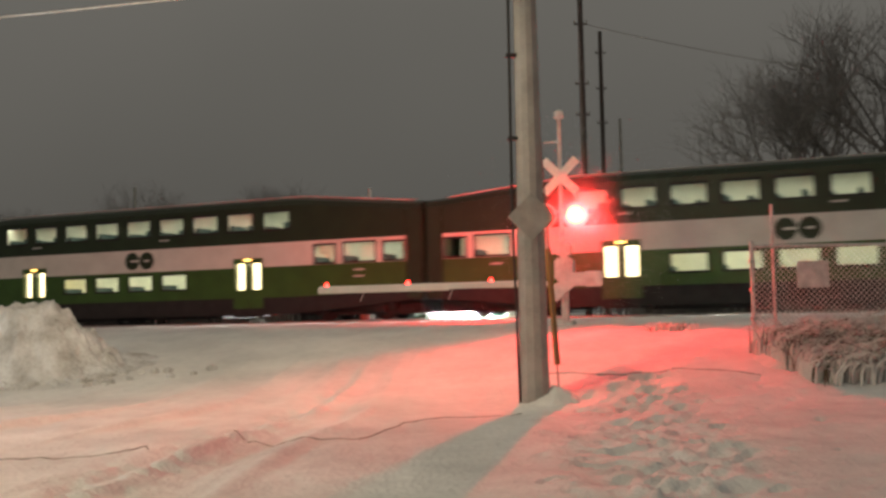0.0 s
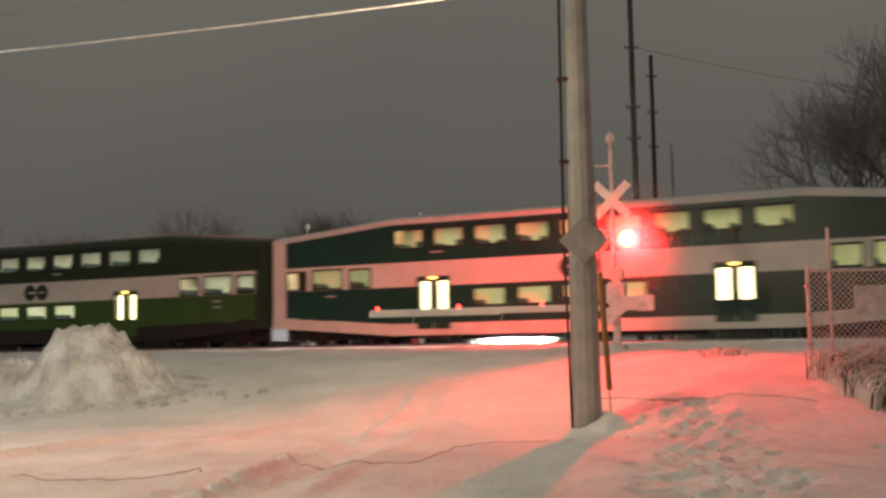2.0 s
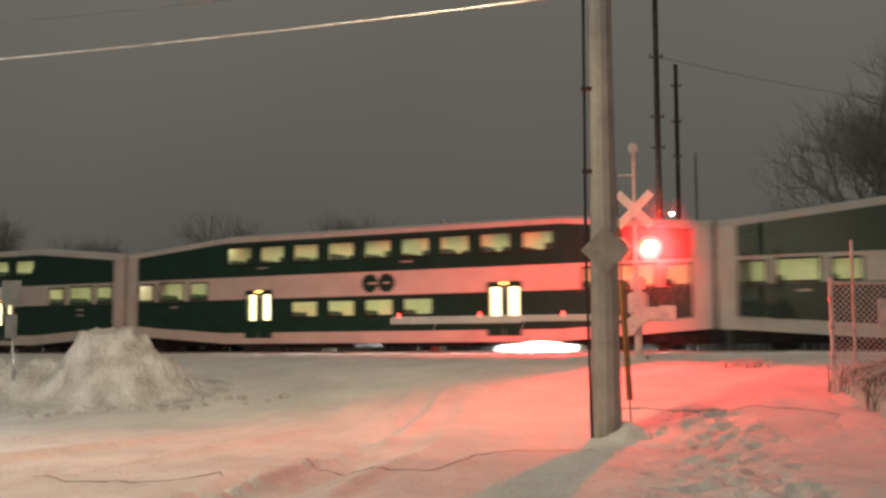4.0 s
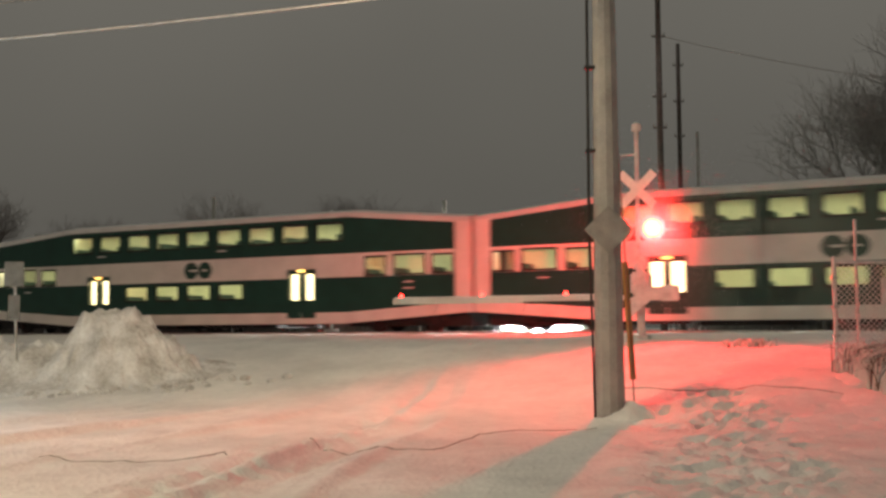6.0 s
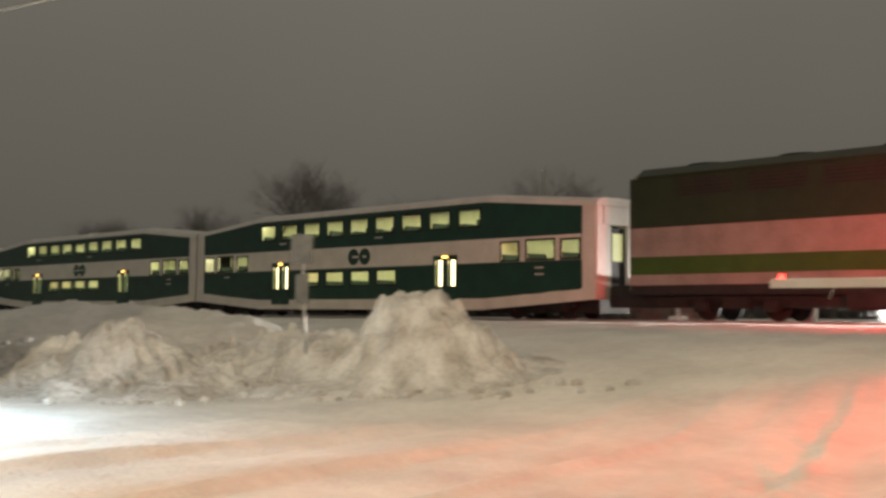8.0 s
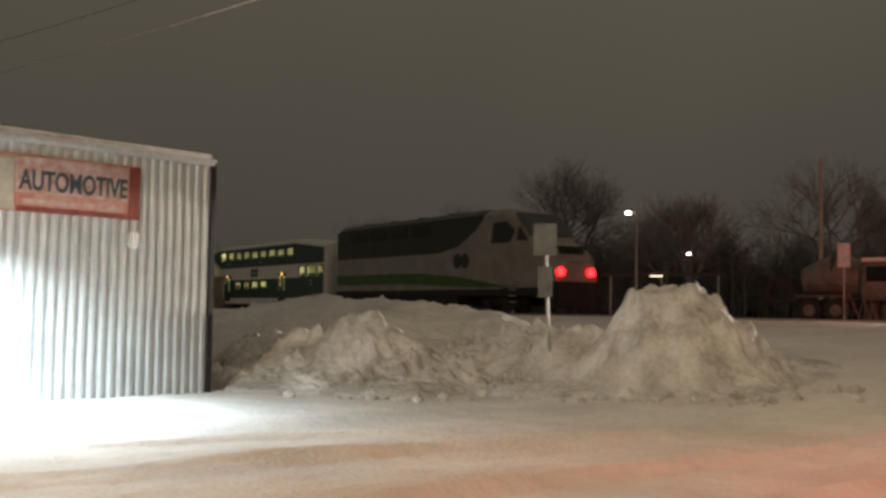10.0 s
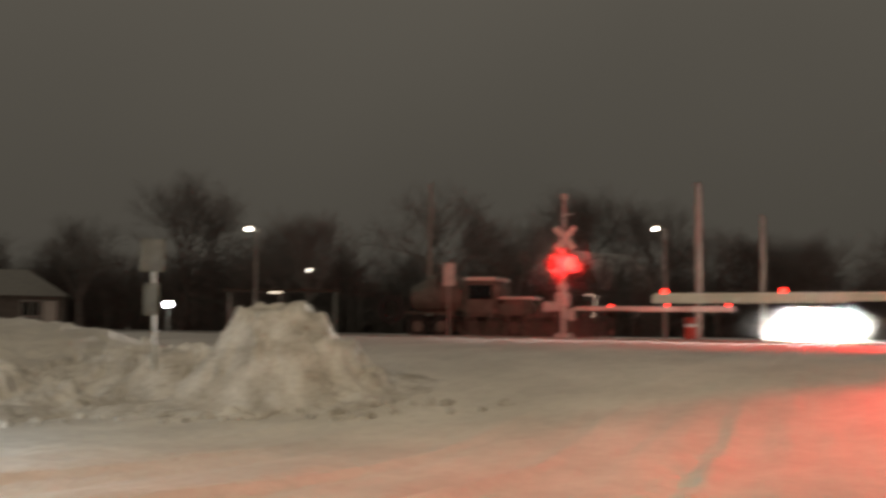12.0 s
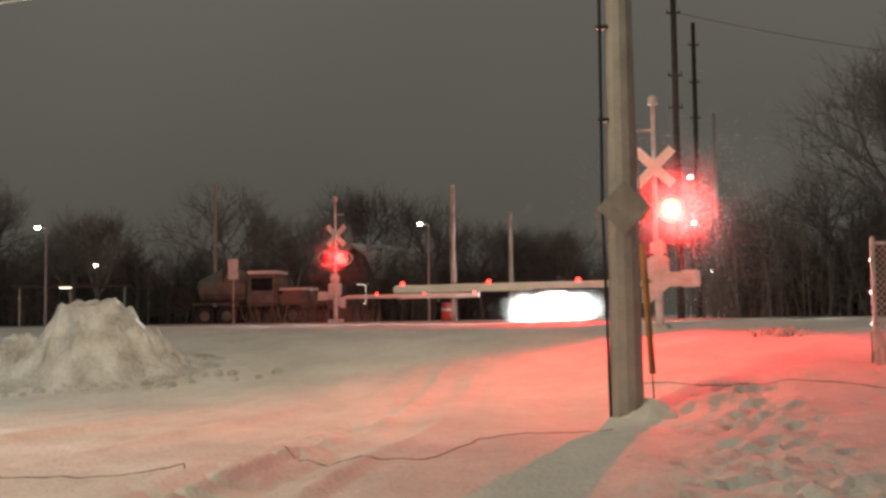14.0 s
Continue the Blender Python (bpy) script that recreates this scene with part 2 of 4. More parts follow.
# smooth value noise on arrays
def vnoise(x, y, seed=0):
    xi, yi = np.floor(x).astype(np.int64), np.floor(y).astype(np.int64)
    fx, fy = x - xi, y - yi
    fx, fy = fx * fx * (3 - 2 * fx), fy * fy * (3 - 2 * fy)

    def h(a, b):
        k = (a * 374761393 + b * 668265263 + seed * 974634777) & 0xFFFFFFFF
        k = ((k ^ (k >> 13)) * 1274126177) & 0xFFFFFFFF
        return ((k ^ (k >> 16)) & 0xFFFF) / 65535.0

    return (h(xi, yi) * (1 - fx) + h(xi + 1, yi) * fx) * (1 - fy) + (h(xi, yi + 1) * (1 - fx) + h(xi + 1, yi + 1) * fx) * fy


def fbm(x, y, seed=0, octaves=4):
    return sum(vnoise(x * 2 ** k, y * 2 ** k, seed + k) / 2 ** k for k in range(octaves)) / (2 - 2 ** (1 - octaves))


# the plan: the track runs along TRACK from REF, OUT points across it, away from the road's near side
REF, TRACK, OUT = Vector((1.709, 40.086, 0)), Vector((-0.8796, 0.4756, 0)), Vector((0.4756, 0.8796, 0))
RAIL = 1.5
ROAD_DIR = math.radians(6.5)


def to_track(x, y):
    return (REF.x - x) * OUT.x + (REF.y - y) * OUT.y


def base_height(x, y):
    d = np.abs(to_track(np.asarray(x, float), np.asarray(y, float)))
    z = 0
    for o in (-1.5, -0.75, 0, 0.75, 1.5):
        z = z + np.interp(d + o, [0, 5, 8.5, 12.1, 15, 17.7, 20.5], [1.45, 1.42, 1.28, 0.92, 0.45, 0.08, 0.0]) / 5
    far = to_track(np.asarray(x, float), np.asarray(y, float)) < 0
    return np.where(far, 1.42, z)


def ground_height(x, y):
    x, y = np.asarray(x, float), np.asarray(y, float)
    z = base_height(x, y)
    across = (x - 0.114 * (y - 19.0)) / math.sqrt(1 + 0.114 ** 2)
    near = np.clip((60 - np.hypot(x, y - 15)) / 30, 0, 1)
    z = z + near * (fbm(x * 0.35, y * 0.35, 3) - 0.5) * 0.10
    # wheel tracks and ploughed ridges bend round towards the crossing
    lane = (x - 0.162 * (y - 20)) / np.clip(1 - 0.0423 * (y - 20), 0.25, 3)
    wob = (fbm(x * 0.15, y * 0.15, 9) - 0.5) * 0.7
    road = np.clip((1.7 - across) / 0.5, 0, 1) * np.clip((to_track(x, y) - 3) / 3, 0, 1)
    for c, w, h in ((-0.75, 0.12, 0.12), (-1.05, 0.16, -0.07), (-0.3, 0.12, -0.05), (0.1, 0.10, 0.05), (-2.2, 0.25, -0.03), (-3.1, 0.14, 0.08), (-3.5, 0.2, -0.05), (-5.0, 0.16, 0.09), (-5.5, 0.22, -0.05), (-6.8, 0.3, -0.04), (-7.6, 0.2, 0.07), (-8.2, 0.25, -0.03), (-9.4, 0.22, 0.05), (-10.2, 0.3, -0.03), (-11.6, 0.25, 0.04)):
        z = z + near * road * h * np.exp(-((lane - c - wob) / w) ** 2) * (0.35 + 1.1 * vnoise(x * 0.7, y * 0.45, 21)) * np.clip((27 - y - 0.4 * x) / 9, 0.18, 1)
    z = z + near * road * (fbm(lane * 4, y * 0.4, 4) - 0.5) * 0.06
    kick = np.exp(-((lane + 0.9) / 0.45) ** 2) * np.clip((24 - y) / 4, 0, 1)
    z = z - near * road * kick * np.clip(0.10 - np.abs(fbm(x * 2.2, y * 1.6, 15, 3) - 0.5), 0, 0.1) * 1.0
    # trodden path beside the pole
    path = np.exp(-((x - 2.95 - 0.22 * (y - 10.6)) / 0.95) ** 2) * np.clip((22 - y) / 2, 0, 1) * np.clip((y - 3) / 3, 0, 1)
    z = z + near * path * (fbm(x * 2.9, y * 2.2, 5, 3) - 0.55) * 0.17
    verge = np.clip((across - 2.0) / 0.8, 0, 1)
    z = z + near * verge * (0.06 + (fbm(x * 1.3, y * 1.3, 6) - 0.5) * 0.12) * np.clip((to_track(x, y) - 4) / 3, 0, 1)
    z = z + near * (fbm(x * 3, y * 3, 7) - 0.5) * 0.035
    # the hollow round the pole's foot
    z = z - 0.21 * np.exp(-((x - 2.9) / 1.3) ** 2 - ((y - 18.8) / 2.0) ** 2)
    return z


def gz(x, y):
    return float(ground_height(x, y))


def axis(lo, hi, step, out_lo, out_hi):
    a, s, left = lo, step, []
    while a > out_lo:
        s *= 1.16
        a -= s
        left.append(a)
    b, s, right = hi, step, []
    while b < out_hi:
        s *= 1.16
        b += s
        right.append(b)
    return np.array(left[::-1] + list(np.arange(lo, hi + step / 2, step)) + right)


def grid_mesh(name, X, Y, Z, material):
    ny, nx = X.shape
    me = bpy.data.meshes.new(name)
    idx = np.arange(nx * ny).reshape(ny, nx)
    quads = np.stack([idx[:-1, :-1], idx[:-1, 1:], idx[1:, 1:], idx[1:, :-1]], -1).reshape(-1, 4)
    me.from_pydata(np.stack([X, Y, Z], -1).reshape(-1, 3).tolist(), [], quads.tolist())
    me.polygons.foreach_set("use_smooth", np.ones(len(quads), bool))
    me.materials.append(material)
    return me


gx, gy = axis(-11, 9, 0.075, -900, 900), axis(6, 32, 0.085, -300, 1500)
GX, GY = np.meshgrid(gx, gy)
GZ = ground_height(GX, GY)
# footprints along the path, and a few strays
rng = random.Random(2)
for i in range(560):
    fy = rng.uniform(6.5, 21.0)
    fx = 2.95 + 0.22 * (fy - 10.6) + (rng.gauss(0, 0.55) if i < 505 else rng.uniform(-1.6, 3.5))
    fa, fl, fw, fd = rng.gauss(-0.2, 0.4), rng.uniform(0.10, 0.16), rng.uniform(0.055, 0.085), rng.uniform(0.03, 0.085)
    i0, i1 = np.searchsorted(gx, (fx - 0.45, fx + 0.45))
    j0, j1 = np.searchsorted(gy, (fy - 0.45, fy + 0.45))
    ux, uy = GX[j0:j1, i0:i1] - fx, GY[j0:j1, i0:i1] - fy
    q = ((ux * math.cos(fa) + uy * math.sin(fa)) / fw) ** 2 + ((uy * math.cos(fa) - ux * math.sin(fa)) / fl) ** 2
    GZ[j0:j1, i0:i1] += -fd * np.exp(-q ** 2) + 0.15 * fd * np.exp(-(q - 2.6) ** 2)
tagged(new("ground", grid_mesh("ground", GX, GY, GZ, SNOW)), "rutted snow over road, verge and trodden path", "ground", kind="structure")


# ---- the train ----
CAR = 25.91
SPEED = 17.45
TURN = math.degrees(math.atan2(-TRACK.y, -TRACK.x))


def wheelset(parent, x0):
    """A four-wheeled bogie under a car or engine."""
    bg = part("bogie", boxes((x0 - 1.9, x0 + 1.9, 0.35, 0.55, 0.42, 0.72), (x0 - 1.9, x0 + 1.9, 2.45, 2.65, 0.42, 0.72), (x0 - 0.5, x0 + 0.5, 0.3, 2.7, 0.4, 0.8),
                              (x0 - 1.5, x0 - 1.0, 0.25, 0.5, 0.28, 0.66), (x0 + 1.0, x0 + 1.5, 0.25, 0.5, 0.28, 0.66)), BLACK, parent, bevel=0.03)
    for dx in (-1.25, 1.25):
        for y in (0.72, 2.15):
            part("wheel", tubes(((x0 + dx, y, 0.42), (x0 + dx, y + 0.13, 0.42), 0.42, None, 20)), BLACK, bg)
    return bg


UPPER = [(5.70 + 1.667 * i, 6.87 + 1.667 * i, 3.58, 4.27) for i in range(9)]
LOWER = [(x, x + 1.22, 1.38, 1.98) for x in (8.95, 10.68, 12.41, 14.12)]
ENDS = [(21.3, 22.2, 2.2, 2.88), (22.58, 23.92, 2.2, 2.92), (24.25, 25.1, 2.2, 2.88), (0.82, 1.66, 2.2, 2.88), (2.0, 3.33, 2.2, 2.92), (3.7, 4.6, 2.2, 2.88)]
DOORS = [7.3, 18.3]
DOORWIN = [(c + o, c + o + 0.44, 1.28, 2.30) for c in DOORS for o in (-0.58, 0.14)]


def wall_band(holes, x0, x1, z0, z1):
    return holed(x0, x1, z0, z1, [(a, b, max(c, z0), min(d, z1)) for a, b, c, d in holes if d > z0 and c < z1], 0.0, 0.07)


def coach(old):
    label = ("olive, white and light-green double-deck coach with lit windows" if old
             else "dark-green and white double-deck coach with lit windows")
    top = OLIVE if old else GREEN
    low = LIME if old else GREEN
    skirt = BLACK if old else WHITE
    c = thing("train_coach", Matrix(), label, "train coach", "coaches of the train")
    z_low = 0.95 if old else 0.77
    # near side, band by band
    part("upper_side", wall_band(UPPER, 5.5, 20.5, 3.06, 4.49), top, c)
    for a, b in ((0.75, 5.5), (25.16, 20.5)):
        bm = bmesh.new()
        prism(bm, [(a, 3.06), (b, 3.06), (b, 4.49), (a, 4.06)], 0.0, 0.07)
        part("upper_end_panel", bm, top, c)
        bm = bmesh.new()
        prism(bm, [(a, 1.12), (b, z_low), (b, 2.14), (a, 2.14)], 0.0, 0.07)
        part("lower_end_panel", bm, low, c)
    part("middle_side", wall_band(ENDS + DOORWIN, 0.75, 25.16, 2.14, 3.06), WHITE, c)
    part("lower_side", wall_band(LOWER + DOORWIN, 5.5, 20.5, z_low, 2.14), low, c)
    bm = bmesh.new()
    if old:
        prism(bm, [(0.1, 0.75), (5.5, 0.30), (20.4, 0.30), (25.8, 0.75), (25.8, 1.12), (20.5, 0.95), (5.5, 0.95), (0.1, 1.12)], 0.01, 0.07)
    else:
        prism(bm, [(0.1, 0.72), (5.6, 0.33), (20.3, 0.33), (25.8, 0.72), (25.8, 1.12), (20.5, 0.77), (5.5, 0.77), (0.1, 1.12)], -0.004, 0.07)
    part("skirt", bm, skirt, c)
    # far side, ends, floor and roof
    bm = bmesh.new()
    prism(bm, [(0.1, 0.75), (5.5, 0.33), (20.4, 0.33), (25.8, 0.75), (25.8, 4.06), (20.5, 4.49), (5.5, 4.49), (0.1, 4.06)], 2.93, 3.0)
    part("far_side", bm, top, c)
    endmat = top if old else WHITE
    for x0, x1, face in ((0.08, 0.75, 0.08), (25.16, 25.83, 25.83)):
        part("end_wall", boxes((x0, x1, 0.0, 0.42, 0.72, 4.10), (x0, x1, 2.58, 3.0, 0.72, 4.10), (x0, x1, 0.42, 2.58, 3.4, 4.10), (x0 + 0.1, x1 - 0.1, 0.42, 1.05, 0.72, 3.4),
                               (x0 + 0.1, x1 - 0.1, 1.95, 2.58, 0.72, 3.4)), endmat, c, bevel=0.05)
        part("end_door", boxes((min(face, x0 + 0.2) if face < 1 else x1 - 0.25, x0 + 0.3 if face < 1 else x1 - 0.2, 1.0, 2.0, 0.9, 3.3)), BLACK, c)
        xe = x0 + 0.195 if face < 1 else x1 - 0.195
        part("end_window", boxes((xe - 0.01, xe + 0.01, 1.2, 1.8, 2.1, 3.1)), DIMWIN, c, "dimly lit end window")
        part("coupler", boxes((face - 0.35, face + 0.35, 1.3, 1.7, 0.75, 1.0)), BLACK, c, bevel=0.04)
    rings = []
    for x, z, e in ((0.08, 4.06, 0.32), (0.75, 4.06, 0.36), (5.5, 4.49, 0.36), (20.5, 4.49, 0.36), (25.16, 4.06, 0.36), (25.83, 4.06, 0.32)):
        rings.append([(x, -0.01, z), (x, 0.10, z + e * 0.55), (x, 0.55, z + e * 0.92), (x, 1.5, z + e), (x, 2.45, z + e * 0.92), (x, 2.9, z + e * 0.55), (x, 3.01, z)])
    bm = bmesh.new()
    loft(bm, rings)
    part("roof", bm, top if old else WHITE, c, "" if old else "white roof dusted with snow")
    if old:
        bm = bmesh.new()
        loft(bm, [[(x, y, z + dz) for _, y, z in r[2:5]] + [(x, y, z + 0.015) for _, y, z in r[4:1:-1]] for x, dz, r in ((rings[1][0][0], 0.05, rings[1]), (5.5, 0.05, rings[2]), (20.5, 0.05, rings[3]), (rings[4][0][0], 0.05, rings[4]))])
        part("roof_snow", bm, SNOW, c)
    part("floor_deck", boxes((0.2, 25.7, 0.08, 2.92, 0.80, 0.88), (5.0, 21.0, 0.08, 2.92, 0.42, 0.5)), BLACK, c)
    part("upper_deck", boxes((5.0, 21.0, 0.08, 2.92, 2.45, 2.6)), CREAM, c)
    part("inner_wall", boxes((0.8, 25.1, 1.55, 1.6, 0.9, 4.0), (5.4, 20.6, 1.55, 1.6, 4.0, 4.4)), CREAM, c, "cream inner lining")
    for x0, x1, z in ((5.4, 20.6, 4.34), (8.6, 15.8, 2.30), (20.9, 25.1, 3.06), (0.8, 4.9, 3.06)):
        part("ceiling_light", boxes((x0, x1, 0.12, 0.5, z, z + 0.04)), STRIP_OLD if old else STRIP, c, "glowing ceiling light strip")
    for x in (5.34, 20.6):
        part("bulkhead", boxes((x, x + 0.06, 0.08, 1.55, 2.6, 4.44)), CREAM, c)
    for i in range(18):
        x = 5.62 + 0.8335 * i
        top_z = 3.80 + 0.07 * math.sin(i * 2.3)
        part("seat", boxes((x, x + 0.16, 0.2, 1.2, 2.6, top_z), (x + 0.16, x + 0.5, 0.2, 1.2, 2.95, 3.1)), SEAT, c, bevel=0.04)
    for x in (8.7, 10.4, 12.1, 13.8, 15.5, 21.1, 22.4, 24.0, 1.8, 3.5):
        z = 0.9
        part("seat", boxes((x, x + 0.2, 0.2, 1.2, z, 1.6 if 8 < x < 16 else 2.45)), SEAT, c, bevel=0.04)
    # windows
    for a, b, z0, z1 in UPPER + LOWER + ENDS:
        w = part("window", holed(a - 0.05, b + 0.05, z0 - 0.05, z1 + 0.05, [(a + 0.02, b - 0.02, z0 + 0.02, z1 - 0.02)], -0.012, 0.02), BLACK, c)
    for x, z in ((23.0, 1.86), (23.0, 1.62), (2.6, 1.86)):
        part("marking", boxes((x, x + 0.42, -0.012, -0.002, z, z + 0.07)), PLATE, c)
    for x in (7.2, 14.0):
        part("vent", boxes((x, x + 0.5, -0.02, -0.002, 3.36, 3.42)), PLATE, c)
    for cx in DOORS:
        for o in (-0.68, 0.02):
            d = part("door", holed(cx + o, cx + o + 0.66, 0.55, 2.5, [(cx + (-0.58 if o < 0 else 0.14), cx + (-0.14 if o < 0 else 0.58), 1.28, 2.30)], -0.022, -0.006), low, c)
        # a glowing board stands in for the lit vestibule behind the panes
        part("vestibule_lamp", boxes((cx - 0.62, cx + 0.62, 0.25, 0.29, 1.2, 2.4)), VESTIBULE, c, "glowing board standing in for the lit vestibule")
        part("door_post", boxes((cx - 0.10, cx + 0.10, 0.08, 0.24, 0.6, 2.45)), SEAT, c)
        part("door_lamp", boxes((cx - 0.16, cx + 0.16, -0.05, 0.0, 2.40, 2.47)), FAIRY, c, "small amber door lamp")
        part("step", boxes((cx - 0.7, cx + 0.7, 0.0, 0.5, 0.22, 0.32)), BLACK, c)
    bm = bmesh.new()
    for cx in (12.62, 13.36):
        tube(bm, (cx, -0.02, 2.61), (cx, 0.0, 2.61), 0.36, None, 20)
    part("emblem", bm, top, c, "dark emblem of two discs")
    for a, b in ((12.55, 12.98), (13.24, 13.48)):
        part("emblem_slot", boxes((a, b, -0.026, -0.02, 2.57, 2.65)), WHITE, c)
    for a, b in ((0.4, 5.7), (25.5, 20.2)):
        bm = bmesh.new()
        prism(bm, [(a, 0.22), (b, 0.22), (b, 0.34), (a, 0.74)], 0.62, 2.4)
        part("end_underframe", bm, BLACK, c)
    part("underfloor_box", boxes((8.2, 11.6, 0.4, 2.6, 0.16, 0.42)), BLACK, c, bevel=0.03)
    part("underfloor_box", boxes((13.0, 16.8, 0.4, 2.6, 0.18, 0.42)), BLACK, c, bevel=0.03)
    wheelset(c, 3.2)
    wheelset(c, 22.7)
    return c


def engine():
    e = thing("locomotive", Matrix(), "dark-green and white diesel locomotive with glowing red marker lights", "locomotive")
    e0, e1 = 1.3, 22.6

    def ring(x, z0, z1, ins=0.0):
        return [(x, ins, z0), (x, ins, z1 - 0.25), (x, ins + 0.35, z1), (x, 3.0 - ins - 0.35, z1), (x, 3.0 - ins, z1 - 0.25), (x, 3.0 - ins, z0)]

    bm = bmesh.new()
    loft(bm, [ring(e0, 0.95, 4.72), ring(e0 + 0.4, 0.95, 4.85), ring(15.5, 0.95, 4.85), ring(18.9, 0.95, 4.82, 0.02), ring(19.6, 0.95, 4.65, 0.05), ring(21.0, 0.95, 3.35, 0.12), ring(22.2, 0.95, 2.85, 0.22), ring(e1, 0.95, 2.2, 0.32)])
    part("body", bm, ENGINE, e, "grey-white engine body", bevel=0.0)
    bm = bmesh.new()
    prism(bm, [(e0 + 0.02, 2.95), (13.2, 2.95), (15.0, 3.2), (16.6, 3.9), (17.4, 4.55), (e0 + 0.02, 4.55)], -0.02, 0.03)
    part("upper_band", bm, OLIVE, e, "dark green upper band sweeping up at the cab")
    bm = bmesh.new()
    loft(bm, [[(x, -0.02, 4.5), (x, -0.02, 4.62), (x, 0.34, 4.875), (x, 2.66, 4.875), (x, 3.02, 4.62), (x, 3.02, 4.5)] for x in (e0 + 0.3, 17.3)])
    part("roof", bm, OLIVE, e)
    bm = bmesh.new()
    prism(bm, [(e0 + 0.02, 1.45), (9, 1.45), (17.0, 1.2), (19.5, 1.2), (15, 1.75), (11, 1.98), (e0 + 0.02, 2.02)], -0.02, 0.03)
    part("lower_band", bm, LIME, e, "light green lower band")
    part("rear_panel", boxes((e0 - 0.03, e0 - 0.005, 0.1, 2.9, 1.0, 4.5)), OLIVE, e)
    part("underframe", boxes((e0, 22.3, -0.03, 3.03, 0.8, 1.16), (8.5, 15.0, 0.1, 2.9, 0.35, 0.9)), BLACK, e, bevel=0.05)
    part("drawgear", boxes((0.1, 1.5, 0.5, 2.5, 0.4, 1.15), (1.5, 8.5, 0.35, 2.65, 0.4, 0.82)), BLACK, e, bevel=0.05)
    part("plough", boxes((22.0, 22.9, 0.15, 2.85, 0.25, 1.42)), BLACK, e, bevel=0.1)
    for x in (3.2, 5.6, 8.0, 10.4):
        part("grille", boxes(*[(x, x + 1.9, -0.05, -0.015, 3.9 + 0.11 * i, 3.95 + 0.11 * i) for i in range(5)]), BLACK, e)
    for x in (3.4, 6.6, 9.8, 13.0):
        part("roof_fan", tubes(((x, 1.5, 4.85), (x, 1.5, 5.0), 0.7, None, 18)), BLACK, e)
    # cab glass lies on the sloping front
    p = part("windscreen", boxes((-0.85, 0.72, -1.2, -0.06, 0, 0.03), (-0.85, 0.72, 0.06, 1.2, 0, 0.03)), DARKGLASS, e, "dark windscreen")
    slope = math.degrees(math.atan2(4.65 - 3.35, 1.4))
    p.matrix_basis = pose(20.32, 1.5, 4.02, 0, slope, 0)
    bm = bmesh.new()
    prism(bm, [(18.0, 3.25), (19.5, 3.25), (19.9, 3.75), (19.3, 4.2), (18.2, 4.2)], -0.015, 0.02)
    part("side_window", bm, DARKGLASS, e)
    bm = bmesh.new()
    prism(bm, [(20.05, 3.3), (20.9, 3.3), (20.2, 3.95)], 0.02, 0.1)
    part("side_window", bm, DARKGLASS, e)
    part("emblem", tubes(((15.0, -0.035, 2.5), (15.0, 0.0, 2.5), 0.36, None, 18), ((15.7, -0.035, 2.5), (15.7, 0.0, 2.5), 0.36, None, 18)), OLIVE, e, "dark emblem of two discs")
    part("nose_lamp_box", boxes((21.4, 22.35, 0.75, 2.25, 2.6, 3.0)), OLIVE, e, bevel=0.05)
    part("headlight", tubes(((22.3, 1.3, 2.78), (22.42, 1.3, 2.78), 0.11, None, 12), ((22.3, 1.7, 2.78), (22.42, 1.7, 2.78), 0.11, None, 12)), DARKGLASS, e)
    for y in (0.62, 2.38):
        part("marker_light", tubes(((22.35, y, 1.85), (22.66, y, 1.85), 0.17, None, 16)), MARKER, e, "glowing red marker light")
    part("number_panel", boxes((22.45, 22.56, 1.1, 1.9, 2.0, 2.3)), BLACK, e)
    for y in (0.4, 2.6):
        part("handrail", tubes(((22.7, y, 1.0), (22.7, y, 1.6), 0.025)), GALV, e)
    for i in range(4):
        part("ladder_rung", boxes((19.6, 20.1, -0.06, 0.02, 0.5 + 0.28 * i, 0.54 + 0.28 * i)), GALV, e)
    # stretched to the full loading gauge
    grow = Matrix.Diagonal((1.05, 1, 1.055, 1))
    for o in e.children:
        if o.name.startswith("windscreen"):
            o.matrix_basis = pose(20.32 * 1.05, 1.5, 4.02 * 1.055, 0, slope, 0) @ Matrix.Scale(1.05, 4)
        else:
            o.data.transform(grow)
    wheelset(e, 5.2)
    wheelset(e, 19.5)
    return e


TRAIN = []
new_coach, old_coach = coach(False), coach(True)
TRAIN.append((old_coach, -1))
TRAIN.append((copy_thing(old_coach, Matrix()), 0))
TRAIN.append((copy_thing(old_coach, Matrix()), 1))
TRAIN.append((new_coach, 2))
for k in (3, 4, 5):
    TRAIN.append((copy_thing(new_coach, Matrix()), k))
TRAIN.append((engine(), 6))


def extra_run(t):
    """The engine pulls away faster once it has cleared the crossing."""
    return float(np.interp(t, [7.7, 8.2, 9.5, 10.0, 10.5, 11.0, 11.5, 14.0], [0.0, 0.9, 5.2, 7.1, 9.9, 14.9, 21.5, 50.0]))


def train_pose(k, t):
    ahead = SPEED * (t - 3) + extra_run(t) + (3 - k) * CAR
    p = REF + TRACK * ahead
    return pose(p.x, p.y, RAIL, 0, 0, TURN)


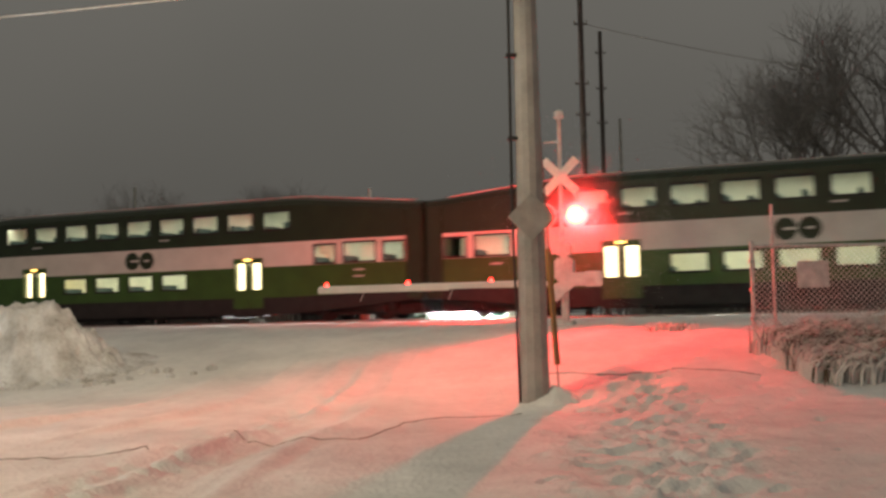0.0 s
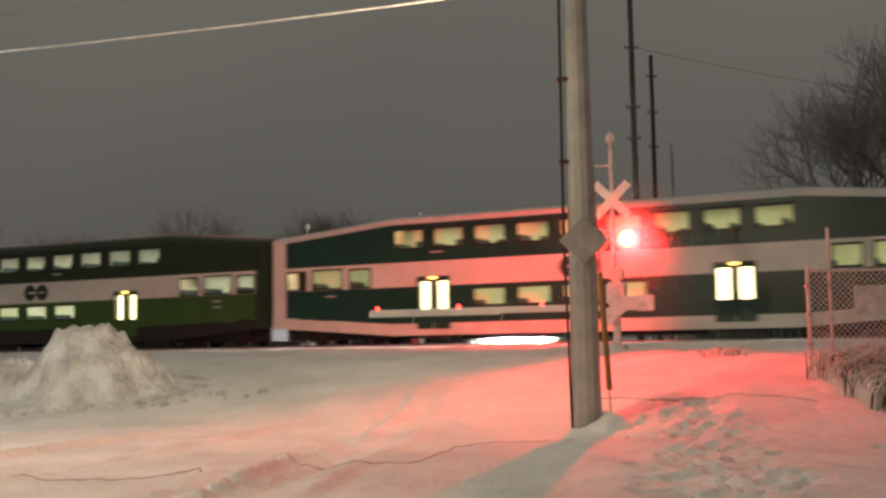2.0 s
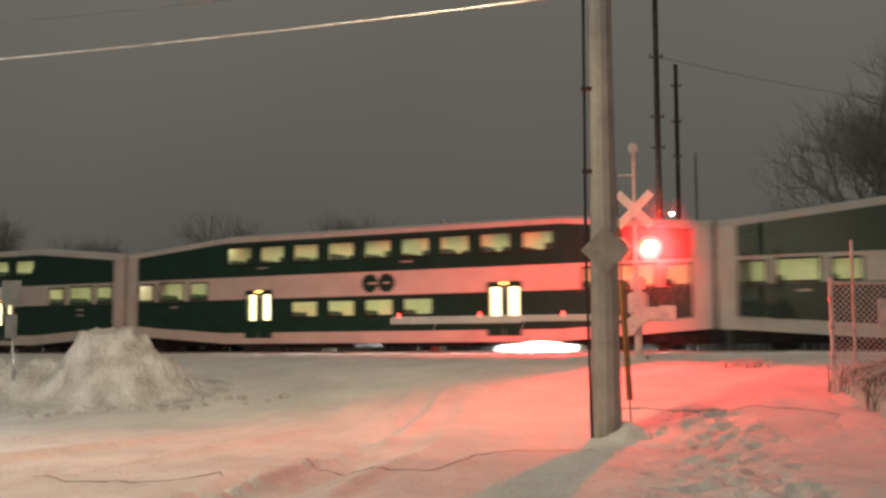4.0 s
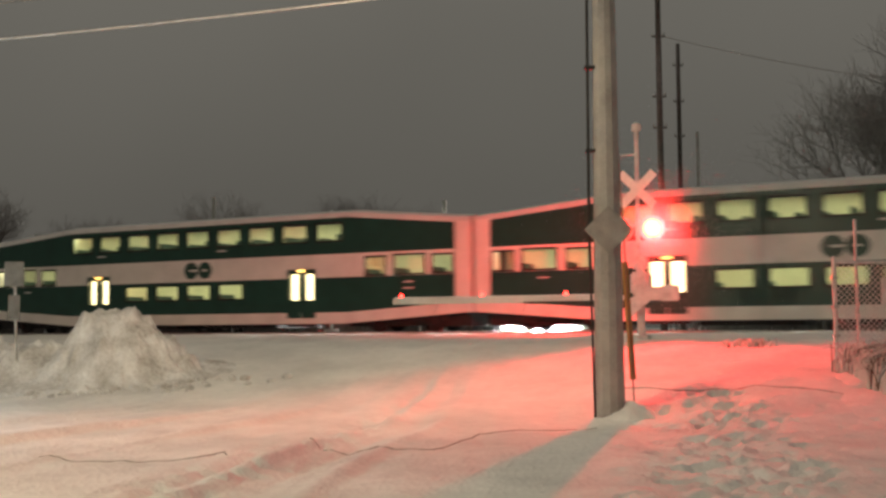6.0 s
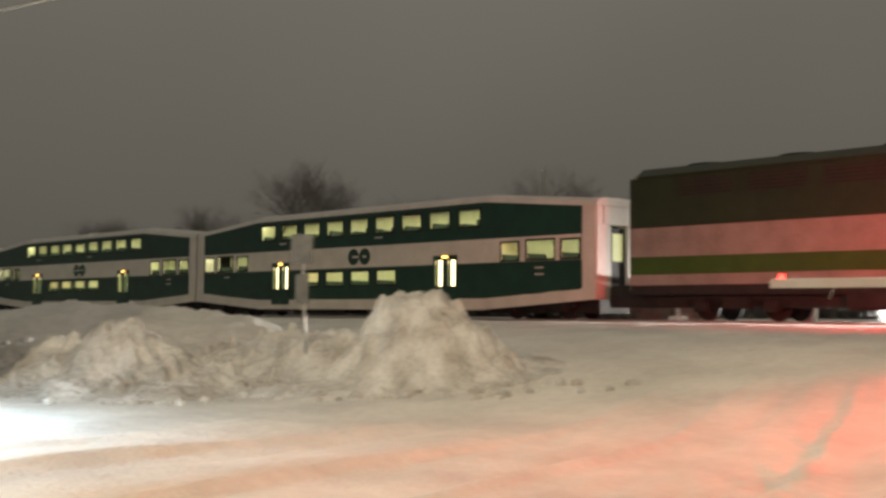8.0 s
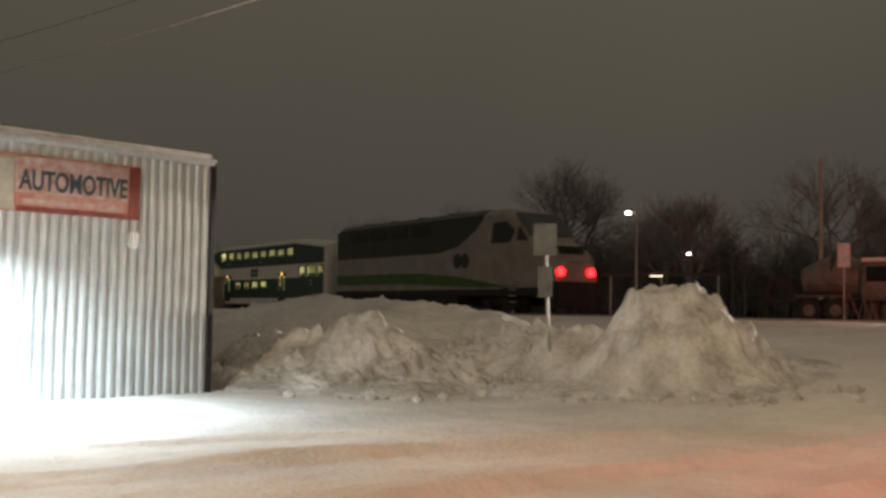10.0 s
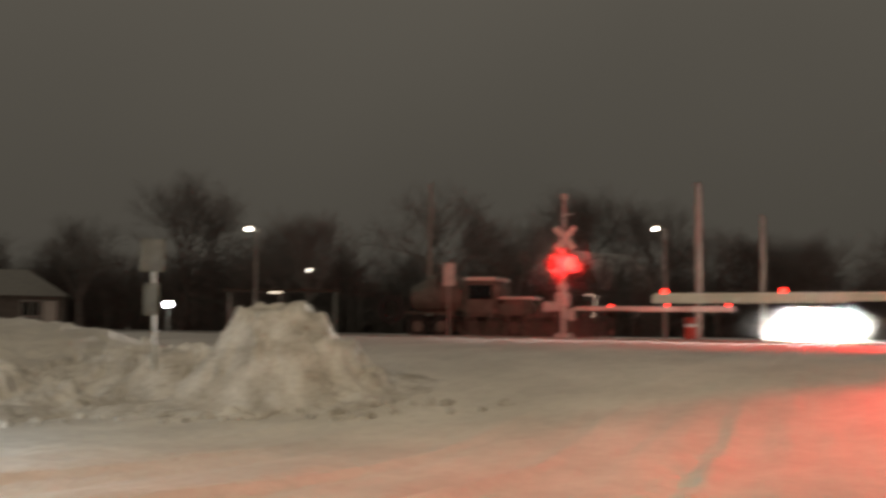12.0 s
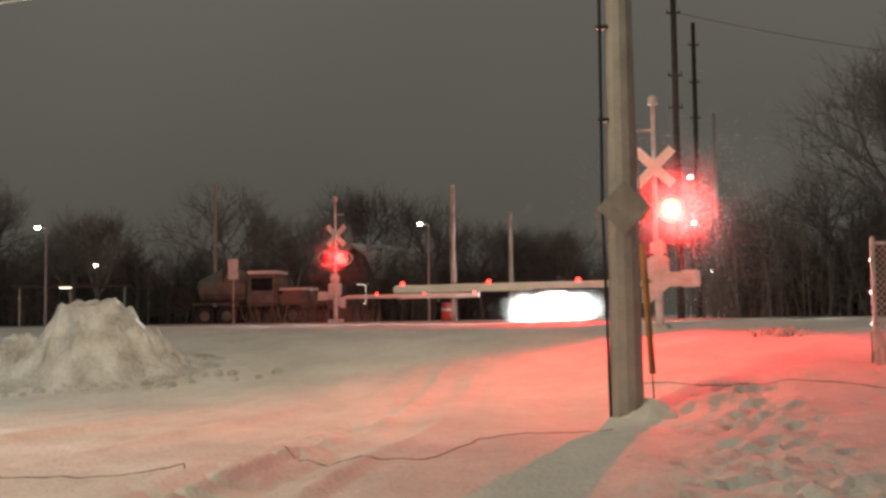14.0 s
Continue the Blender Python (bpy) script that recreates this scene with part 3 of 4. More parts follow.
# the rails
RAILS = thing("track", pose(REF.x, REF.y, RAIL, 0, 0, TURN), "snow-covered railway track with steel rails", "railway track", kind="structure")
for y in (0.78, 2.22):
    part("rail", boxes((-150, 150, y - 0.035, y + 0.035, -0.16, 0.0)), GALV, RAILS)
bm = bmesh.new()
for i in range(-60, 60):
    box(bm, i * 0.6, i * 0.6 + 0.24, 0.2, 2.8, -0.22, -0.10)
tagged(part("sleepers", bm, WOOD, RAILS), kind="stuff")

# ---- the pole at the road's edge ----
px, py = 2.99, 19.45
pz = gz(px, py) + 0.04
POLE = thing("utility_pole", pose(px, py, pz), "snow-plastered concrete pole with street light and diamond sign", "utility pole")
bm = bmesh.new()
loft(bm, [[(r * math.cos(a + 0.39), r * math.sin(a + 0.39), z) for a in [math.pi * i / 6 for i in range(12)]] for z, r in ((-0.4, 0.268), (0.4, 0.258), (3, 0.24), (6, 0.215), (9.6, 0.18))])
part("shaft", bm, CONC, POLE)
part("conduit", tubes(((-0.33, -0.05, 3.2), (-0.30, -0.05, 9.3), 0.028), ((-0.33, -0.05, 3.2), (-0.27, -0.05, -0.1), 0.022)), RUBBER, POLE, "black cable conduit")
for z in (4.6, 6.1):
    part("conduit_clamp", boxes((-0.37, -0.15, -0.1, 0.02, z, z + 0.06)), RUBBER, POLE)
bm = bmesh.new()
prism(bm, [(0, -0.43), (0.43, 0), (0, 0.43), (-0.43, 0)], -0.31, -0.27)
d = part("diamond_sign", bm, FROST, POLE, "diamond sign plastered with snow", bevel=0.01)
d.matrix_basis = pose(-0.02, 0, 3.2)
part("lamp_arm", tubes(((0, 0, 9.3), (-1.0, -0.6, 9.7), 0.05), ((-1.0, -0.6, 9.7), (-2.2, -1.3, 9.75), 0.04)), GALV, POLE)
part("lamp_head", boxes((-2.75, -2.1, -1.55, -1.2, 9.66, 9.8)), GALV, POLE, bevel=0.04)
part("lamp_lens", boxes((-2.7, -2.2, -1.5, -1.25, 9.64, 9.655)), LED, POLE)

# drift of snow against the pole's foot
def mound(name, cx, cy, rx, ry, h, seed, material, label, sharp=1.0, rough=0.25, n=70, peaks=(), kind="", deep=1.0):
    u = np.linspace(-1, 1, n)
    U, V = np.meshgrid(u, u)
    X, Y = cx + U * rx, cy + V * ry
    R = np.sqrt(U ** 2 + V ** 2)
    edge = (fbm(U * 3 + 9, V * 3, seed) - 0.5) * 0.5
    body = np.clip(1 - R + edge * np.clip(R, 0, 1), 0, 1) ** sharp
    H = h * body
    for (qx, qy, qr, qh) in peaks:
        D = np.hypot(X - qx, (Y - qy) * deep) / qr
        H = np.maximum(H, qh * np.clip(1.28 * (1.05 - D + (fbm(X * 1.5, Y * 1.5, seed + 3) - 0.5) * 0.35), 0, 1))
    lump = (fbm(X * 1.6, Y * 1.6, seed + 1, 5) - 0.5) * 1.2 + np.abs(fbm(X * 3.2, Y * 3.2, seed + 2, 4) - 0.5) * 1.5 + np.abs(fbm(X * 6.5, Y * 6.5, seed + 7, 3) - 0.5) * 0.7 - 0.4
    H = H + lump * rough * np.clip(H / 0.4, 0, 1)
    G = ground_height(X, Y)
    H = np.clip(H, 0, None) * np.clip((1 - np.maximum(np.abs(U), np.abs(V))) / 0.3, 0, 1)
    Z = G + H - 0.05 * np.exp(-H / 0.03)
    ob = new(name, grid_mesh(name, X, Y, Z, material))
    return tagged(ob, label, "snow pile", kind=kind)


mound("snow_drift", 3.3, 19.4, 0.55, 0.6, 0.30, 41, SNOW, "drift of clean snow against a pole's foot", 1.1, 0.16, 40)
GUARD = thing("guy_wire", pose(3.55, 20.3, gz(3.55, 20.3)), "guy wire with yellow plastic guard", "guy wire")
part("guard", tubes(((0, 0, 0.45), (-0.12, 0, 2.6), 0.055)), YELLOW, GUARD, "yellow plastic guard")
part("wire", tubes(((0.02, 0, -0.1), (-0.5, -0.7, 8.6), 0.012, None, 6)), CABLE, GUARD)


def wire(a, b, sag, name="overhead_wire", label="snow-dusted overhead wire between poles", material=RIME, r=0.016):
    a, b = Vector(a), Vector(b)
    bm = bmesh.new()
    pts = [a.lerp(b, i / 16) - Vector((0, 0, sag * 4 * (i / 16) * (1 - i / 16))) for i in range(17)]
    sweep(bm, pts, r, 5)
    return single(name, bm, material, label, "wire")


wire((2.8, 19.4, 8.0), (-45, 32.5, 9.4), 0.9, r=0.019)
wire((2.8, 19.4, 8.7), (-45, 32.5, 10.4), 0.9, r=0.008, material=CABLE)

# ---- level-crossing signals ----
FLASHERS = []


def signal(m, rear):
    s = thing("crossing_signal", m, "snow-covered crossing signal with crossbuck, red lamps and lowered gate", "crossing signal", "crossing signals")
    part("mast", tubes(((0, 0, -0.1), (0, 0, 5.45), 0.062, 0.055, 12)), RIME, s)
    part("bell", tubes(((0, 0, 5.45), (0, 0, 5.62), 0.13, 0.13, 14), ((0, 0, 5.62), (0, 0, 5.68), 0.13, 0.05, 14)), RIME, s)
    part("side_arm", tubes(((0, 0, 4.83), (-0.42, 0, 4.83), 0.028)), RIME, s)
    part("base", boxes((-0.28, 0.28, -0.28, 0.28, -0.15, 0.12)), RIME, s, bevel=0.03)
    for k, a in enumerate((45, -45)):
        b = part("crossbuck_board", boxes((-0.62, 0.62, -0.02 + 0.03 * k, 0.005 + 0.03 * k, -0.115, 0.115)), BOARD, s, "snow-crusted white crossbuck board", bevel=0.008)
        b.matrix_basis = pose(0.02, -0.13, 3.9, 0, a, 0)
    part("lamp_bar", tubes(((-0.42, 0, 2.98), (0.42, 0, 2.98), 0.035), ((0, 0, 2.7), (0, 0, 3.2), 0.075)), RIME, s)
    for side in (-1, 1):
        for face in ((-1, 1) if rear else (-1,)):
            head = part("lamp_housing", tubes(((side * 0.41, face * 0.02, 2.86), (side * 0.41, face * 0.20, 2.86), 0.262, None, 24)), BLACK, s)
            bm = bmesh.new()
            n = 24
            ri = [[(side * 0.41 + r * math.cos(2 * math.pi * i / n), y, 2.86 + r * math.sin(2 * math.pi * i / n)) for i in range(n)] for r, y in ((0.34, face * 0.2), (0.34, face * 0.22), (0.25, face * 0.22), (0.25, face * 0.2))]
            loft(bm, ri + [ri[0]], False)
            part("target_plate", bm, RIME, s, "snow-rimmed round target plate")
            bm = bmesh.new()
            hood = [[(side * 0.41 + r * math.cos(a), y, 2.86 + r * math.sin(a)) for a in [radians(-10 + 200 * i / 14) for i in range(15)]] for r, y in ((0.27, face * 0.22), (0.27, face * 0.46))]
            vs = [[bm.verts.new(p) for p in h] for h in hood]
            for i in range(14):
                bm.faces.new((vs[0][i], vs[0][i + 1], vs[1][i + 1], vs[1][i]))
            bmesh.ops.solidify(bm, geom=bm.faces[:], thickness=0.012)
            part("hood", bm, RIME, s)
            # lens made oversize, with a pale core, to imitate its overexposed bloom
            lens = part("lens", tubes(((side * 0.41, face * 0.215, 2.86), (side * 0.41, face * 0.24, 2.86), 0.25, 0.235, 24)), FARBULB if rear else BULB if side > 0 else SOFTBULB, s, "glowing red lens")
            part("lens_core", tubes(((side * 0.41, face * 0.235, 2.86), (side * 0.41, face * 0.246, 2.86), 0.228, 0.215, 20)), FARBULB if rear else CORE if side > 0 else SOFTBULB, lens, "pale disc imitating an overexposed lens centre")
            # a disc added to hide lens and lamp, so that they seem to flash
            shut = part("lens_shutter", tubes(((0, -0.05, 0), (0, 0.05, 0), 0.257, None, 24)), DEADRED, s, "added dark red disc that covers the lens between flashes")
            FLASHERS.append((shut, side, face))
    # gate gear and arm
    part("gear_box", boxes((-0.18, 0.30, -0.32, 0.22, 1.15, 1.75)), RIME, s, "snow-covered gate motor box", bevel=0.06)
    part("gear_cap", boxes((-0.12, 0.24, -0.26, 0.16, 1.75, 2.15)), RIME, s, bevel=0.08)
    bm = bmesh.new()
    prism(bm, [(-0.3, 0.62), (-0.1, 0.62), (0.35, 1.0), (0.98, 1.02), (1.05, 1.32), (0.35, 1.36), (-0.3, 0.98)], -0.42, -0.34)
    part("counterweight_arm", bm, RIME, s, bevel=0.01)
    part("counterweight", boxes((0.62, 1.08, -0.46, -0.30, 0.98, 1.38)), RIME, s, bevel=0.03)
    part("gate_arm", boxes((-6.75, -0.2, -0.41, -0.36, 1.02, 1.15), (-6.75, -3.0, -0.40, -0.37, 0.985, 1.02)), WHITE, s, "white lowered gate arm", bevel=0.006)
    part("arm_snow", boxes((-6.7, -0.4, -0.42, -0.35, 1.152, 1.185)), SNOW, s, "snow lying on the arm", bevel=0.01)
    for x in (-6.5, -4.15, -1.85):
        part("arm_light", tubes(((x, -0.385, 1.19), (x, -0.385, 1.27), 0.06, 0.045, 12)), REDLED, s, "small glowing red light")
    for x in (-5.4, -2.9):
        part("arm_strut", tubes(((x, -0.385, 1.02), (x - 0.12, -0.385, 0.75), 0.012)), GALV, s)
    part("foot", tubes(((0.06, -0.1, 0), (0.06, -0.1, 1.2), 0.1)), RIME, s)
    return s


near_signal = signal(pose(5.2, 28.57, 1.29, 0, 0, -20.4), False)
far_signal = signal(pose(-5.0, 51.75, 1.52, 0, 0, 159.6), True)

# ---- corrugated workshop ----
C0, WU = Vector((-15.75, 23.55, 0)), math.degrees(math.atan2(0.98, 0.2))
# the wall runs along local -x from the corner, local y points into the building
SHOP = thing("workshop", pose(C0.x, C0.y, 0, 0, 0, WU), "corrugated steel workshop with glazed doorway and faded signboard", "workshop")
WALL_L, WALL_H = 16.0, 4.32
bm = bmesh.new()


def corrugated(bm, x0, x1, z0, z1, y=0.0):
    n, pitch = int((x1 - x0) / 0.19), 0.19
    prof = []
    for i in range(n + 1):
        a = x0 + i * pitch
        prof += [(a, y), (a + 0.07, y), (a + 0.10, y - 0.045), (a + 0.16, y - 0.045)]
    prof = [(x, v) for x, v in prof if x <= x1] + [(x1, y)]
    lo = [bm.verts.new((x, v, z0)) for x, v in prof]
    hi = [bm.verts.new((x, v, z1)) for x, v in prof]
    for i in range(len(prof) - 1):
        bm.faces.new((lo[i], lo[i + 1], hi[i + 1], hi[i]))


corrugated(bm, 0.0, 4.55, -0.1, WALL_H)
corrugated(bm, 4.55, 8.2, 2.14, WALL_H)
corrugated(bm, 8.2, WALL_L, -0.1, WALL_H)
part("front_cladding", bm, STEELWALL, SHOP, "ribbed galvanised cladding")
part("wall", boxes((0.02, 4.5, 0.05, 0.2, -0.1, WALL_H), (4.5, 8.25, 0.05, 0.2, 2.16, WALL_H), (8.25, WALL_L, 0.05, 0.2, -0.1, WALL_H), (0.0, 0.2, 0.2, 12, -0.1, WALL_H), (WALL_L - 0.2, WALL_L, 0.2, 12, -0.1, WALL_H),
                   (0.0, WALL_L, 11.8, 12, -0.1, WALL_H)), BRICK, SHOP)
part("corner_trim", boxes((-0.06, 0.03, -0.07, 0.06, -0.1, WALL_H + 0.1)), BLACK, SHOP)
part("roof", boxes((-0.03, WALL_L, -0.12, 12.1, WALL_H, WALL_H + 0.08)), GALV, SHOP)
part("roof_snow", boxes((0.0, WALL_L, -0.1, 12.0, WALL_H + 0.085, WALL_H + 0.17)), RIME, SHOP, "snow on the roof edge", bevel=0.05)
part("eave_trim", boxes((0.0, WALL_L, -0.10, -0.05, WALL_H - 0.05, WALL_H)), STEELWALL, SHOP)
dr = part("door_frame", boxes((4.55, 4.66, -0.06, 0.16, -0.05, 2.14), (8.1, 8.2, -0.06, 0.16, -0.05, 2.14), (4.55, 8.2, -0.06, 0.16, 2.06, 2.14)), STEELWALL, SHOP)
part("door_leaf", holed(4.66, 8.1, -0.05, 2.06, [(4.95, 6.1, 1.1, 1.9), (6.3, 7.8, 1.1, 1.9)], 0.04, 0.1), BLACK, SHOP, "dark workshop door")
part("door_pane", boxes((4.95, 6.1, 0.06, 0.08, 1.1, 1.9)), DARKGLASS, SHOP)
part("door_pane", boxes((6.3, 7.8, 0.06, 0.08, 1.1, 1.9)), DARKGLASS, SHOP)
part("door_latch", boxes((4.78, 4.9, 0.0, 0.04, 1.0, 1.2)), RIME, SHOP)
part("flood_lamp", boxes((4.9, 5.3, -0.28, -0.05, 2.75, 2.95)), FLOODM, SHOP, "glaring white floodlight", bevel=0.02)
part("wall_lamp", boxes((1.62, 1.82, -0.2, -0.045, 2.62, 2.92)), RIME, SHOP, "small snow-covered wall lamp", bevel=0.04)
sg = part("signboard", boxes((1.62, 7.2, -0.09, -0.05, 3.12, 4.08)), SIGNRED, SHOP, "faded red signboard lettered AUTOMOTIVE", bevel=0.008)
part("sign_edge", boxes((1.6, 1.82, -0.097, -0.092, 3.13, 4.06)), SIGNDARK, SHOP, "dark red stained edge")
part("sign_edge", boxes((1.84, 3.9, -0.097, -0.092, 3.13, 3.22)), SIGNDARK, SHOP, "dark red stained edge")
part("sign_panel", boxes((3.95, 6.4, -0.1, -0.092, 3.14, 4.0)), SIGNTAN, SHOP, "tan panel with a drawn car")
part("car_drawing", boxes((4.25, 5.35, -0.106, -0.101, 3.3, 3.5), (4.5, 5.1, -0.106, -0.101, 3.5, 3.72)), SIGNPALE, SHOP)
for a, b in ((1.85, 2.5), (2.6, 3.1), (3.2, 3.6)):
    part("sign_line", boxes((a + 0.2, b + 0.2, -0.1, -0.092, 3.26, 3.34)), SIGNPALE, SHOP)
part("sign_stripe", boxes((1.86, 3.93, -0.1, -0.092, 3.44, 4.03)), SIGNPALE, SHOP, "snow-dusted pale upper field")
for o in SHOP.children:
    o.data.transform(Matrix.Diagonal((-1, 1, 1, 1)))
    o.data.flip_normals()
cu = bpy.data.curves.new("lettering", "FONT")
cu.body, cu.size, cu.extrude, cu.align_x = "AUTOMOTIVE", 0.46, 0.004, "CENTER"
cu.offset = 0.012
cu.materials.append(SIGNGREY)
tx = new("lettering", cu)
tx.parent = SHOP
tx.matrix_basis = pose(-2.86, -0.106, 3.5, 90, 0, 0) @ Matrix.Diagonal((0.68, 1, 1, 1))
tagged(tx, "grey lettering AUTOMOTIVE")

# ---- snow banks on the road's far side ----
mound("snow_mound", -8.9, 28.0, 4.2, 2.4, 0.5, 51, DIRTY, "tall heap of ploughed lumpy snow", 0.7, 0.32, 170, [(-8.0, 27.3, 2.3, 1.80), (-9.9, 27.6, 2.0, 1.05)], deep=1.7)
mound("snow_mound", -15.0, 27.0, 4.2, 3.2, 0.8, 61, DIRTY, "broad dirty heap of ploughed snow beside a workshop", 0.6, 0.40, 150, [(-14.2, 26.6, 2.2, 1.35), (-15.6, 26.7, 2.0, 1.2), (-17.0, 26.9, 2.0, 1.05)], deep=1.25)
mound("snow_bank", -11.6, 28.8, 3.6, 1.9, 0.95, 71, DIRTY, "low bank of ploughed snow beside the road", 0.5, 0.4, 130)
mound("snow_bank", -20.8, 33.3, 8.5, 4.0, 1.75, 81, SNOW, "long bank of drifted snow behind a workshop", 0.6, 0.22, 130)
random.seed(5)
bm = bmesh.new()
for _ in range(320):
    cx, cy = random.choice(((-8.4, 26.1), (-13.6, 24.9), (-11.0, 28.2), (-7.2, 26.0)))
    x, y, r = cx + random.gauss(0, 1.3), cy + random.gauss(0, 0.5), random.uniform(0.03, 0.13)
    z = gz(x, y)
    v = bmesh.ops.create_icosphere(bm, subdivisions=1, radius=r)["verts"]
    for q in v:
        q.co = Vector((x, y, z + r * 0.3)) + Vector((q.co.x * random.uniform(0.8, 1.3), q.co.y * random.uniform(0.8, 1.3), q.co.z * random.uniform(0.6, 1.0)))
single("snow_clods", bm, DIRTY, "scattered clods of ploughed snow", "snow clods", kind="stuff")

# the square sign beside the heap
SSIGN = thing("road_sign", pose(-10.4, 27.04, gz(-10.4, 27.04) + 0.15, 0, 0, 10), "white road sign with lower plate on a leaning post", "road sign")
part("post", tubes(((0.14, 0, -0.45), (0, 0, 2.95), 0.035)), GALV, SSIGN)
part("sign_plate", boxes((-0.22, 0.24, -0.05, -0.03, 2.36, 2.97)), SNOWPLATE, SSIGN, "snow-crusted grey-white plate", bevel=0.008)
part("lower_plate", boxes((-0.12, 0.16, -0.05, -0.03, 1.55, 2.15)), SNOWPLATE, SSIGN, bevel=0.008)


# ---- lines lying on the snow ----
def ground_line(pts, r, label):
    bm = bmesh.new()
    q = []
    for (x0, y0), (x1, y1) in zip(pts, pts[1:]):
        n = max(2, int(math.hypot(x1 - x0, y1 - y0) / 0.12))
        q += [(x0 + (x1 - x0) * i / n, y0 + (y1 - y0) * i / n) for i in range(n)]
    q.append(pts[-1])
    q = [(x, y + 0.05 * noise.noise((x * 1.5, y * 1.5, 5))) for x, y in q]
    sweep(bm, [(a[0], a[1], gz(*a) + r * 0.1) for a in q], r, 6)
    single("ground_cable", bm, CABLE, label, "cable")


ground_line([(-1.9, 15.55), (-1.72, 15.0), (-0.95, 14.75), (-0.1, 14.8), (0.25, 15.6), (0.6, 16.7), (1.5, 17.7), (2.62, 18.5)], 0.010, "thin dark cable lying on the snow to a pole's foot")
ground_line([(-7.2, 13.3), (-5.36, 13.5), (-4.7, 13.8), (-4.45, 13.5), (-3.05, 13.9), (-2.8, 14.5), (-2.7, 14.1)], 0.010, "thin dark cable half buried in road snow")
ground_line([(3.35, 21.4), (4.0, 21.4), (4.53, 20.95), (5.2, 20.7), (5.95, 20.55), (6.6, 20.0), (7.1, 19.5)], 0.010, "thin dark cable lying across the verge")

# ---- fence ----
fz = gz(8.2, 22.8)
FENCE = thing("chain_link_fence", pose(8.2, 22.8, fz - 0.05), "snow-crusted chain-link fence with steel posts", "fence")
for x in (0, 3.0, 6.0, 9.0):
    part("post", tubes(((x, 0, -0.2), (x, 0, 2.12), 0.045, None, 10), ((x, 0, 2.12), (x, 0, 2.18), 0.055, 0.02, 10)), RIME, FENCE)
part("tall_post", tubes(((0.5, 0.1, -0.1), (0.5, 0.1, 2.95), 0.035)), RIME, FENCE)
part("top_rail", tubes(((0, 0, 2.05), (9, 0, 2.05), 0.032)), RIME, FENCE)
part("bottom_rail", tubes(((0, 0, 0.12), (9, 0, 0.12), 0.02)), RIME, FENCE)
bm = bmesh.new()
H = 1.95
for k in range(-17, 76):
    for sgn in (1, -1):
        x0, x1 = k * 0.12, k * 0.12 + H
        a0, a1 = max(0, -x0 / H), min(1, (9 - x0) / H)
        if a1 > a0:
            z = lambda a: 0.1 + (a if sgn > 0 else 1 - a) * H
            tube(bm, (x0 + a0 * H, 0, z(a0)), (x0 + a1 * H, 0, z(a1)), 0.008, None, 3, False)
part("wire_mesh", bm, RIME, FENCE, "frosted diamond wire mesh")
part("notice", boxes((0.95, 1.65, -0.05, -0.03, 1.15, 1.72)), RIME, FENCE, "snow-covered notice", bevel=0.006)
for z in (0.5, 1.1, 1.7):
    part("clamp", boxes((-0.06, 0.06, -0.06, 0.06, z, z + 0.05)), GALV, FENCE)


# ---- tufts of grass weighed down by snow ----
def tuft(name, cx, cy, rx, ry, h, n, seed, label, droop=1.0):
    rng = random.Random(seed)
    grass, cap = bmesh.new(), bmesh.new()
    for _ in range(n):
        x, y = cx + max(-0.8, min(1, rng.gauss(0, 0.45))) * rx, cy + max(-1, min(1, rng.gauss(0, 0.45))) * ry
        z = gz(x, y)
        ang, hh = rng.uniform(0, 2 * math.pi) * 0.3 + rng.choice((3.6, 4.4, 5.0)), h * rng.uniform(0.6, 1.15)
        pts = []
        for i in range(5):
            a = i / 4
            pts.append(Vector((x + math.cos(ang) * 0.8 * h * droop * a * a, y + math.sin(ang) * 0.6 * h * droop * a * a, z + hh * (a * 1.7 - a * a * 1.15 * droop))))
        snowy = rng.random() < 0.72
        b, w = (cap, 0.03) if snowy else (grass, 0.011)
        for i in range(4):
            tube(b, pts[i], pts[i + 1], w * (0.5 + 0.5 * math.sin(1 + i)), w * (0.5 + 0.5 * math.sin(2 + i)) + 0.004, 5 if snowy else 3, False)
    t = thing(name, Matrix(), label, "grass tuft")
    part("dry_grass", grass, GRASS, t, "dry brown grass blades")
    part("snow_cover", cap, SNOW, t, "snow clinging to the bent blades", smooth=True)


mound("snow_drift", 9.2, 20.2, 1.9, 1.5, 0.45, 45, SNOW, "low drift of snow under bent grass", 0.7, 0.1, 50)
tuft("grass_tuft", 8.95, 20.6, 1.6, 1.2, 0.85, 1000, 1, "large clump of dry grass bent under snow")
tuft("grass_tuft", 8.6, 18.9, 1.2, 0.9, 0.75, 650, 2, "clump of dry grass bent under snow")
tuft("weeds", -17.0, 25.5, 0.5, 0.4, 0.55, 130, 4, "dark dead weeds beside a workshop wall", 0.6)
tuft("weeds", -11.4, 26.7, 1.7, 0.25, 0.28, 190, 5, "dead brush along the foot of a snow bank", 0.8)
tuft("weeds", 7.2, 25.6, 0.7, 0.4, 0.16, 70, 3, "low snow-covered weeds on the verge", 0.7)


